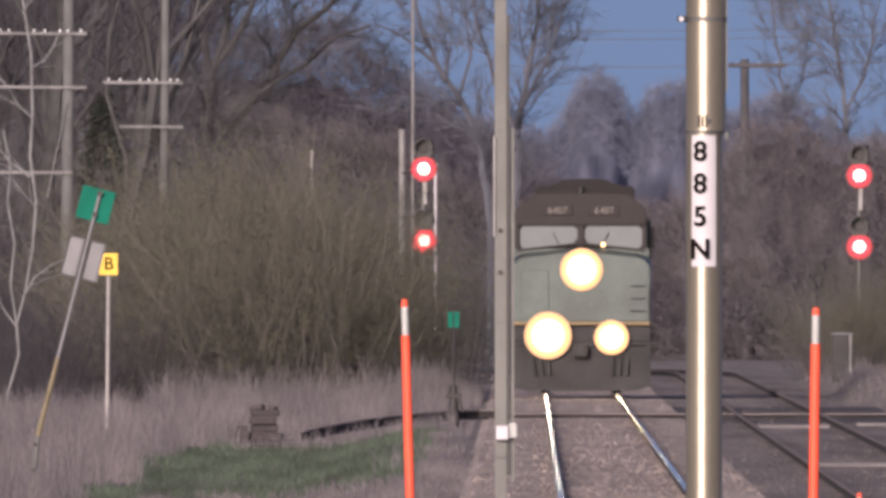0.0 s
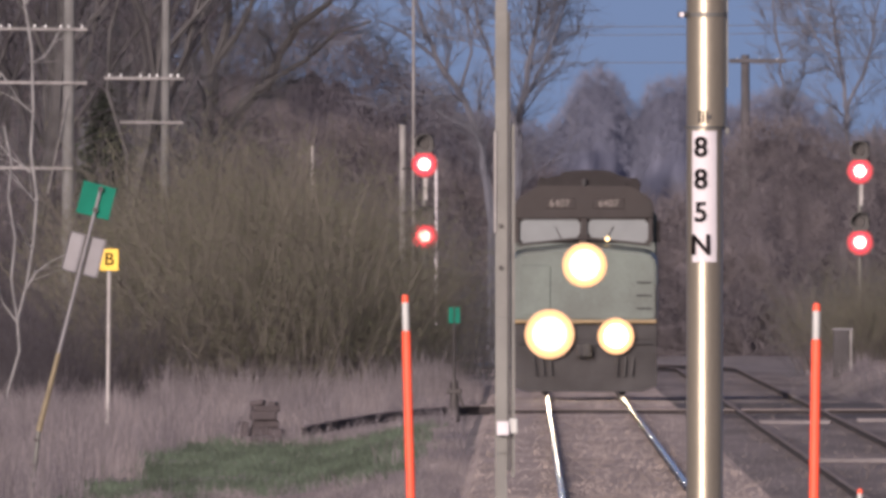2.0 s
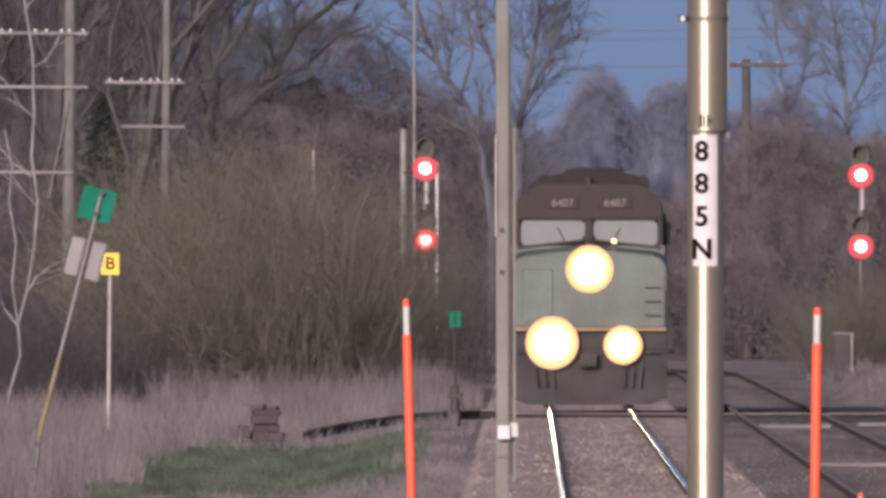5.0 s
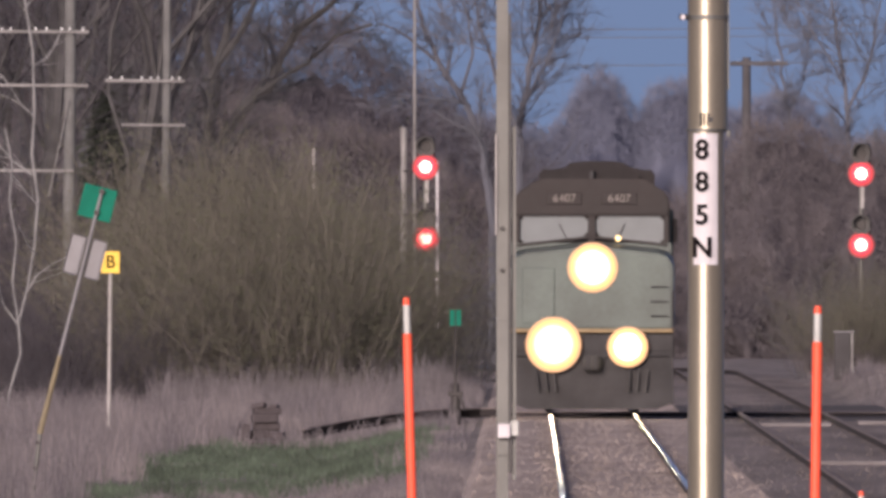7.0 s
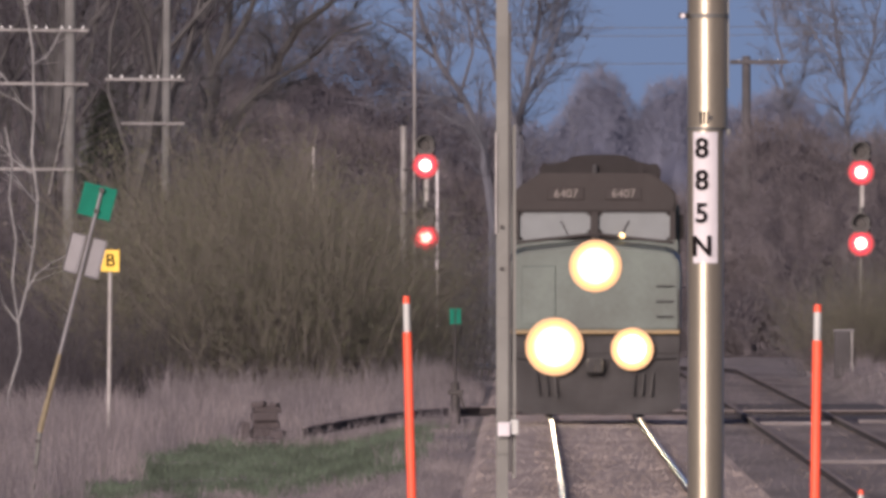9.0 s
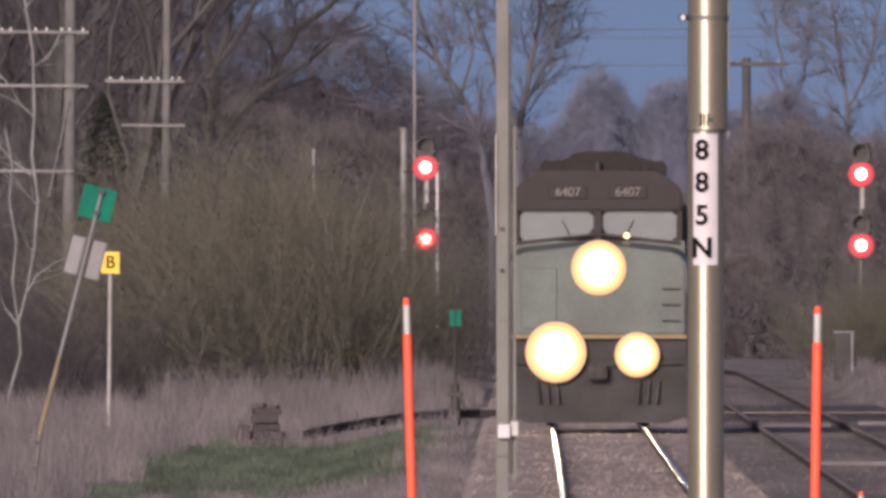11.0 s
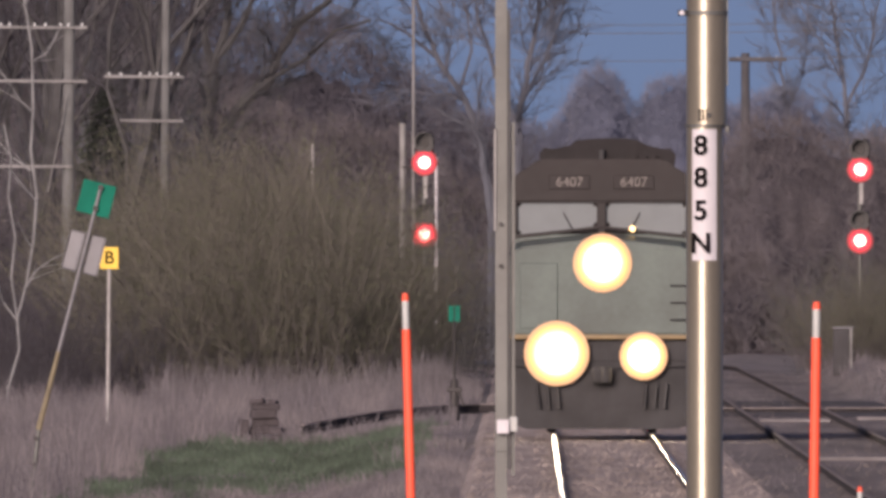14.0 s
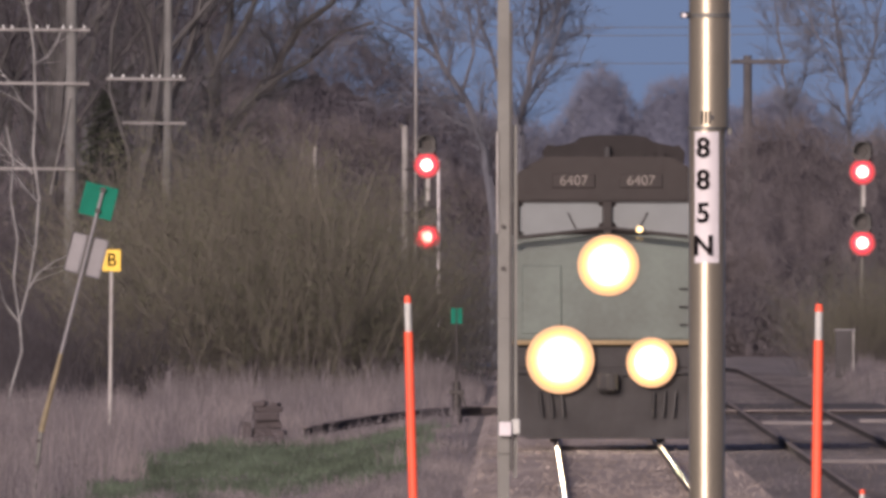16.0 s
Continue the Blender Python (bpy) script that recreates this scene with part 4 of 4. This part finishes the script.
def plant_trees():
    lab = "tall leafless tree with grey-brown branches"
    kinds = [
        tree_kind(3, 11.0, 0.20, 0.55, 0.03, M["twig"], lab),
        tree_kind(7, 12.0, 0.17, 0.42, 0.06, M["twig"], lab),
        tree_kind(19, 12.5, 0.15, 0.38, 0.07, M["twig"], lab),
        tree_kind(23, 11.5, 0.20, 0.5, 0.04, M["shade_twig"], "tall leafless tree, shade in its dark twig colour"),
    ]
    rows = [(0, -14.6, 1170, 0, 1.0), (3, -12.9, 1190, 40, 1.0), (3, -11.2, 1160, 80, 1.05), (2, -9.9, 1250, 0, 1.05),
            (1, 11.9, 1250, 260, 0.85), (2, -12.2, 1270, 90, 1.1), (1, -10.6, 1290, 20, 1.1),
            (3, -10.3, 1046, 50, 1.1), (3, -12.6, 1070, 10, 1.1), (3, -11.6, 1120, 140, 1.15), (3, -13.6, 1110, 300, 1.15), (2, -13.4, 1310, 340, 1.1)]
    stand(kinds, rows)
    big = "old leafless tree with thick forked trunk and long leaning limb"
    limbed_tree(51, 1150, (([(-8.13, 3.53), (-8.18, 5.41), (-8.07, 6.42), (-8.04, 7.29)], 0.24, 0.17), ([(-8.04, 7.29), (-8.23, 8.3), (-8.27, 9.31), (-8.44, 10.6)], 0.13, 0.07),
        ([(-8.04, 7.29), (-7.72, 8.3), (-7.65, 9.17), (-7.72, 10.4)], 0.15, 0.07), ([(-8.04, 7.5), (-7.36, 8.44), (-6.93, 9.31), (-6.71, 10.5)], 0.11, 0.05),
        ([(-8.01, 5.53), (-7.29, 6.57), (-6.57, 7.16), (-6.35, 7.87), (-5.85, 8.59), (-5.12, 9.17), (-4.55, 9.89)], 0.19, 0.06), ([(-6.57, 7.16), (-5.7, 7.72), (-4.83, 8.44), (-3.97, 8.73)], 0.08, 0.03)), big, M["bark"], M["twig"], 0.33)
    limbed_tree(52, 1180, (([(-10.68, 3.56), (-10.72, 6.53), (-10.81, 8.3), (-10.96, 10.6)], 0.22, 0.15), ([(-10.8, 8.01), (-10.37, 8.9), (-10.22, 10.6)], 0.13, 0.08)), lab, M["bark"], M["twig"])
    limbed_tree(53, 1170, (([(-11.48, 3.56), (-11.51, 8.16), (-11.55, 9.49), (-11.63, 10.6)], 0.16, 0.13),), lab, M["twig"], M["twig"])
    fan = "leafless tree with branches fanning out above the line"
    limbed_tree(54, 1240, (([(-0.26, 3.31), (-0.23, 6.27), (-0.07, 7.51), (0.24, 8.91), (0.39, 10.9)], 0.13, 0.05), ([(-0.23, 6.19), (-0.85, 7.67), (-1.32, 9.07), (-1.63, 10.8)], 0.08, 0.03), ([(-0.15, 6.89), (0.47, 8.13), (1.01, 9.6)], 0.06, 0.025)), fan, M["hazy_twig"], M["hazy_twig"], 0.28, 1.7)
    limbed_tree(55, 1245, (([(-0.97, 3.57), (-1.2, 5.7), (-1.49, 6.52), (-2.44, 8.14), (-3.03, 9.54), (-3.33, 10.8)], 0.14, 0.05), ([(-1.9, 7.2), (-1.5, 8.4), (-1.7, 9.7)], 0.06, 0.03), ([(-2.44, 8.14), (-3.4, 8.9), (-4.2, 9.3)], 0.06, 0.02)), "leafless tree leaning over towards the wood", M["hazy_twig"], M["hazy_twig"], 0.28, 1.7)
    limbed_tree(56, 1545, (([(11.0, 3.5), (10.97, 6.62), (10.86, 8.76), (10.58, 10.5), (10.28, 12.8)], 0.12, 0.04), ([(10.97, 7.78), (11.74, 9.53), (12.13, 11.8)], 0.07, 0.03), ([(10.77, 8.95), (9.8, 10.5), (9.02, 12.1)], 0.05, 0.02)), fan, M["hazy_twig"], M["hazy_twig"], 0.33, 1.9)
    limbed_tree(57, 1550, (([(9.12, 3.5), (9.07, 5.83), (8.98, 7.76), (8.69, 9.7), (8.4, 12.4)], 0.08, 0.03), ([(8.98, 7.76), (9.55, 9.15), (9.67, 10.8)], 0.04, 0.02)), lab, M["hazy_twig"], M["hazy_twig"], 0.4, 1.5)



def wood_mass(name, y, outline, depth, count, length, radius, material, label, seed, drop=0.8, fray=99.0):
    """A far wood: a lumpy bank under a wavy outline (x, z), thick with upright twigs that fray its crest."""
    rng = np.random.default_rng(seed)
    ox = np.linspace(outline[0][0], outline[-1][0], 600)
    oz = np.interp(ox, [p[0] for p in outline], [p[1] for p in outline])
    soft = np.hanning(17) / np.hanning(17).sum()
    oz = np.convolve(np.pad(oz, 8, mode="edge"), soft, mode="valid") + np.array([0.45 * length * noise.noise((x * 1.6, seed, 2.5)) + 0.3 * length * noise.noise((x * 4.0, seed, 4.5)) for x in ox])
    xs = np.linspace(ox[0], ox[-1], 161)
    v, f = [], []
    rows = 14
    for j in range(rows + 1):
        for x in xs:
            top = float(np.interp(x, ox, oz)) - drop * length + 0.30 * length * noise.noise((x * 1.3, seed, 0.5))
            z = -1.0 + (top + 1.0) * j / rows
            v.append((x, y + 8 + depth * 0.5 * (j / rows) ** 2 + 5 * noise.noise((x * 0.8, z * 0.8, seed)), z))
    n = len(xs)
    f = [(j * n + i, j * n + i + 1, (j + 1) * n + i + 1, (j + 1) * n + i) for j in range(rows) for i in range(n - 1)]
    back = len(v)
    v += [(x, y + 8 + depth, -1.0) for x in xs]
    f += [(rows * n + i, rows * n + i + 1, back + i + 1, back + i) for i in range(n - 1)]
    bank = len(f)
    x = rng.uniform(ox[0], ox[-1], count)
    top = np.interp(x, ox, oz)
    z = top - np.minimum(top + 0.5, fray) * rng.random(count) ** 1.5 - 0.35 * length + rng.normal(0, 0.22 * length, count)
    d = np.stack([rng.normal(0, 0.6, count), rng.normal(0, 0.4, count), rng.normal(0.5, 0.5, count)], 1)
    k = length * rng.uniform(0.35, 1.0, count) / np.linalg.norm(d, axis=1)
    p = np.stack([x, y + 8 * rng.random(count) - 4, np.maximum(z, -0.5)], 1)
    twigs = limbs_mesh("tmp", (), material, 3, np.concatenate([p, p + d * k[:, None], np.full((count, 1), radius), np.full((count, 1), 0.003)], 1))
    o = len(v)
    v += [tuple(q.co) for q in twigs.vertices]
    f += [tuple(o + i for i in q.vertices) for q in twigs.polygons]
    bpy.data.meshes.remove(twigs)
    me = bpy.data.meshes.new(name)
    me.from_pydata(v, [], f)
    me.materials.append(material)
    for q in me.polygons[:bank]:
        q.use_smooth = True
    tagged(new(name, me), label, "wood", kind="stuff")


def plant_far_wood():
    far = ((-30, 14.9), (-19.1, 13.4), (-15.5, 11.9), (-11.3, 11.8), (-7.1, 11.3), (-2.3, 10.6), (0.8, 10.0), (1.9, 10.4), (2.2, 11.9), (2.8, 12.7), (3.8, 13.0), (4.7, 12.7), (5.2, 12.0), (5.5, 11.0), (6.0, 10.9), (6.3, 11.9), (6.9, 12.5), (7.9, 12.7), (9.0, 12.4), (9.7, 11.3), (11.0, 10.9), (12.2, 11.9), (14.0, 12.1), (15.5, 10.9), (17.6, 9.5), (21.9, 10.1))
    wood_mass("far_wood", 2400, far, 60, 42000, 0.75, 0.018, M["haze_wood"], "distant leafless wood, haze put into its colour", 61, 0.9, 4.0)
    grey = ((-21.9, 13.5), (-11.75, 12.7), (-10.0, 12.2), (-8.2, 12.3), (-6.5, 11.5), (-4.7, 10.2), (-3.0, 9.0), (-1.4, 7.4), (1.4, 5.4))
    wood_mass("grey_wood", 1750, grey, 50, 34000, 1.5, 0.016, M["grey_wood"], "leafless wood behind the thicket, grey haze in its colour", 63, 1.6)
    near = ((-19.1, 11.96), (-15.3, 11.4), (-12.9, 10.6), (-11.8, 8.9), (-8.6, 7.9), (-7.1, 7.4), (-4.4, 7.0), (-3.1, 6.1), (-1.0, 5.0), (1.5, 4.4), (4.6, 4.6), (5.8, 5.5), (6.7, 6.8), (7.6, 7.5), (9.1, 7.5), (9.9, 6.8), (10.7, 6.5), (11.9, 6.8), (13.7, 7.0))
    wood_mass("wood_edge", 1500, near, 40, 42000, 0.8, 0.013, M["brown_wood"], "dense leafless brown wood edge", 62)


def plant_birch():
    rng = random.Random(2)
    t = thing("birch_sapling", (-10.210, 880.0, -0.5), "slender white birch sapling with a crooked stem", "tree")
    pts = [(0.0, -0.3), (0.05, 0.5), (0.28, 1.3), (0.24, 1.9), (0.42, 2.6), (0.55, 3.4), (0.62, 4.3), (0.50, 5.2), (0.55, 6.0), (0.52, 7.2), (0.35, 8.3)]
    fine = []
    for i, (a, b) in enumerate(zip(pts, pts[1:])):
        if i > 1:
            for s in (rng.choice((-1, 1)),):
                grow(rng, fine, fine, fine, Vector((b[0], 0, b[1] - rng.uniform(0, 0.5))), Vector((s * rng.uniform(0.5, 1.0), rng.uniform(-0.4, 0.4), rng.uniform(0.3, 0.9))).normalized(), rng.uniform(0.8, 1.5), 0.022, 3, 0.5, 0.02)
    sweep("trunk", [(x, 0.004 * z, z) for x, z in pts], [(0.027 * math.cos(a), 0.027 * math.sin(a)) for a in np.linspace(0, 2 * math.pi, 8)[:-1]], M["birch"], t, "crooked white stem")
    second = [(0.24, 1.9), (0.12, 2.7), (0.20, 3.5), (0.06, 4.3), (0.12, 5.0), (-0.02, 5.7)]
    sweep("second_stem", [(x, -0.05, z) for x, z in second], [(0.02 * math.cos(a), 0.02 * math.sin(a)) for a in np.linspace(0, 2 * math.pi, 7)[:-1]], M["birch"], t, "thin forked stem")
    ob = new("crown", limbs_mesh("crown", fine, M["birch"]))
    ob.parent = t


def plant_conifer():
    t = thing("young_conifer", (-10.150, 1075.0, -0.5), "dark green young conifer among bare scrub", "tree")
    rng = random.Random(17)
    segs, fine = [(0, 0, -0.2, 0, 0, 7.4, 0.09, 0.02)], []
    for i in range(650):
        z = rng.uniform(3.2, 7.3)
        reach = 1.0 * (1 - abs(z - 5.2) / 2.4) + 0.12
        a = rng.uniform(0, 2 * math.pi)
        rr = reach * rng.uniform(0.3, 1)
        p = Vector((0.3 * rr * math.cos(a), 0.3 * rr * math.sin(a), z))
        q = Vector((rr * math.cos(a), rr * math.sin(a), z - rng.uniform(0.0, 0.25)))
        fine.append((*p, *q, 0.012, 0.006))
        for _ in range(3):
            k = p + (q - p) * rng.uniform(0.4, 1)
            fine.append((*k, k.x + rng.gauss(0, 0.1), k.y + rng.gauss(0, 0.1), k.z - rng.uniform(0.02, 0.16), 0.02, 0.008))
    for nm, s, m in (("trunk", segs, M["bark"]), ("needles", fine, M["needle"])):
        ob = new(nm, limbs_mesh(nm, s, m))
        ob.parent = t


plant_thicket()
plant_scrub()
plant_trees()
plant_far_wood()
plant_birch()
plant_conifer()


# ---- grass, ballast stones ----
def scatter(n, x0, x1, y0, y1, rng, keep):
    x, y = rng.uniform(x0, x1, n), rng.uniform(y0, y1, n)
    ok = np.array([keep(a, b) for a, b in zip(x, y)])
    x, y = x[ok], y[ok]
    z = np.array([land_z(a, b) for a, b in zip(x, y)]) - 0.02
    return x, y, z


def patchy(x, y, s=1.0):
    return noise.noise((x * 0.5 * s, y * 0.03 * s, 3.0))


EDGE = random.Random(77)


def in_green(x, y):
    w = patchy(x, y, 1.6) + 0.7 * noise.noise((x * 2.2, y * 0.07, 9.0))
    edge = min((y - 570) / 25, (762 - y) / 22, (x + 5.95) / 0.5, (-1.5 - x) / 0.35)
    return edge + 1.6 * w + EDGE.gauss(0, 0.22) > 0.35 and edge > -0.6


def dry_ground(x, y):
    return not in_green(x, y) and (y > 568 or x < -5.6 + 0.8 * patchy(x, y, 2.0))


def plant_grass():
    rng = np.random.default_rng(9)
    x, y, z = scatter(30000, -11, -0.9, 500, 925, rng, dry_ground)
    k = np.array([0.55 + 0.5 * patchy(a, b, 2.0) for a, b in zip(x, y)])
    edge = np.clip((-0.6 - x) / 2.0, 0.15, 1) * np.where((y > 660) & (y < 792) & (x > -4.6), 0.28, 1.0) * np.where((y < 605) & (x > -5.6), 0.3, 1.0)
    h = np.clip(rng.normal(0.55, 0.2, len(x)) * (0.35 + 1.0 * k) * edge, 0.08, 1.0)
    tagged(new("dry_grass", blades_mesh("dry_grass", x, y, z, h, rng.uniform(0.004, 0.010, len(x)), rng, M["dry"], 0.28)), "tall pale dead grass beside the line", "grass", kind="stuff")
    x, y, z = scatter(9000, -7.4, -0.9, 880, 945, rng, lambda a, b: patchy(a, b, 3.0) > -0.25)
    h = np.clip(rng.normal(0.95, 0.32, len(x)), 0.3, 1.9) * np.clip((-0.4 - x) / 1.6, 0.3, 1)
    tagged(new("dead_weeds", blades_mesh("dead_weeds", x, y, z, h * 0.8, rng.uniform(0.005, 0.011, len(x)), rng, M["weed"], 0.2)), "brown dead weeds along the foot of the thicket", "weeds", kind="stuff")
    x, y, z = scatter(17000, -5.7, -0.75, 474, 640, rng, lambda a, b: b < 574 + 70 * max(0.0, a + 1.7) + 16 * patchy(a, b, 3.0))
    h = np.clip(rng.normal(0.10, 0.04, len(x)), 0.03, 0.22)
    tagged(new("low_grass", blades_mesh("low_grass", x, y, z, h, rng.uniform(0.005, 0.010, len(x)), rng, M["dry"], 0.45)), "low flattened dead grass", "grass", kind="stuff")
    # tufts that lean over the end of the crossing rails
    x, y, z = scatter(1500, -4.9, -1.2, 738, 772, rng, lambda a, b: patchy(a, b, 5.0) > -0.05)
    h = np.clip(rng.normal(0.26, 0.12, len(x)), 0.06, 0.6)
    tagged(new("grass_tufts", blades_mesh("grass_tufts", x, y, z, h, rng.uniform(0.004, 0.010, len(x)), rng, M["dry"], 0.35)), "ragged dead grass tufts round the rail ends", "grass", kind="stuff")
    x, y, z = scatter(19000, -6.6, -1.0, 560, 775, rng, in_green)
    h = np.clip(rng.normal(0.13, 0.04, len(x)), 0.04, 0.3)
    tagged(new("green_grass", blades_mesh("green_grass", x, y, z, h, rng.uniform(0.006, 0.014, len(x)), rng, M["green"], 0.5)), "fresh green spring grass in a low patch", "grass", kind="stuff")
    x, y, z = scatter(14000, 2.4, 10.5, 560, 1060, rng, lambda a, b: a > 6.5 or (abs(a - 2.72) < 0.35 and patchy(a, b, 2) > 0) )
    h = np.clip(rng.normal(0.22, 0.09, len(x)), 0.05, 0.5) * np.where(x < 6.4, 0.4, 1.0)
    tagged(new("verge_grass", blades_mesh("verge_grass", x, y, z, h, rng.uniform(0.004, 0.010, len(x)), rng, M["dry"], 0.3)), "short dead grass along the side track", "grass", kind="stuff")


def lay_stones(seed, x0, x1, n, material, label):
    rng = np.random.default_rng(seed)
    x, y = rng.uniform(x0, x1, n), 480 + 600 * rng.random(n) ** 1.8
    s = rng.uniform(0.008, 0.020, n)
    d = np.minimum(np.abs(x - MAIN), np.abs(x - SIDE))
    z = np.where(d < 1.0, -0.108, np.where(d < 1.75, -0.120, -0.20))
    base = np.array([[1, 0, 0], [0, 1, 0], [-1, 0, 0], [0, -1, 0], [0, 0, 0.8], [0, 0, -0.8]], float)
    jit = rng.uniform(0.6, 1.25, (n, 6, 1))
    v = (base[None] * jit * s[:, None, None] + np.stack([x, y, z], 1)[:, None]).reshape(-1, 3)
    f = np.array([[0, 1, 4], [1, 2, 4], [2, 3, 4], [3, 0, 4], [1, 0, 5], [2, 1, 5], [3, 2, 5], [0, 3, 5]])
    me = bpy.data.meshes.new("ballast_stones")
    me.from_pydata(v.tolist(), [], ((np.arange(n) * 6)[:, None, None] + f[None]).reshape(-1, 3).tolist())
    me.materials.append(material)
    tagged(new("ballast_stones", me), label, "gravel", kind="stuff")


plant_grass()
lay_stones(3, -0.75, 2.7, 8000, M["stone"], "loose pale crushed stones")
lay_stones(4, 2.7, 6.9, 6000, M["old_stone"], "loose dirty crushed stones")


# ---- crossing planks ----
def lay_planks():
    pl = mesh_of("crossing_plank", box(B(), 0, 0, 0, 1.18, 2.4, 0.06, 0.01), M["plank"])
    for x, y in ((SIDE, 735.0), (SIDE, 590.0), (SIDE + 1.7, 745.0)):
        ob = new("crossing_plank", pl)
        ob.parent = side_track
        ob.matrix_basis = pose(x, y, -0.09)


lay_planks()


# ---- what moves ----
def motions():
    rows = []
    for i in range(17):
        t = float(i)
        rows.append((t, pose(MAIN, 901.2 - 20.13 * t + 0.1926 * t * t, 0)))
    walk(loco, rows)


motions()
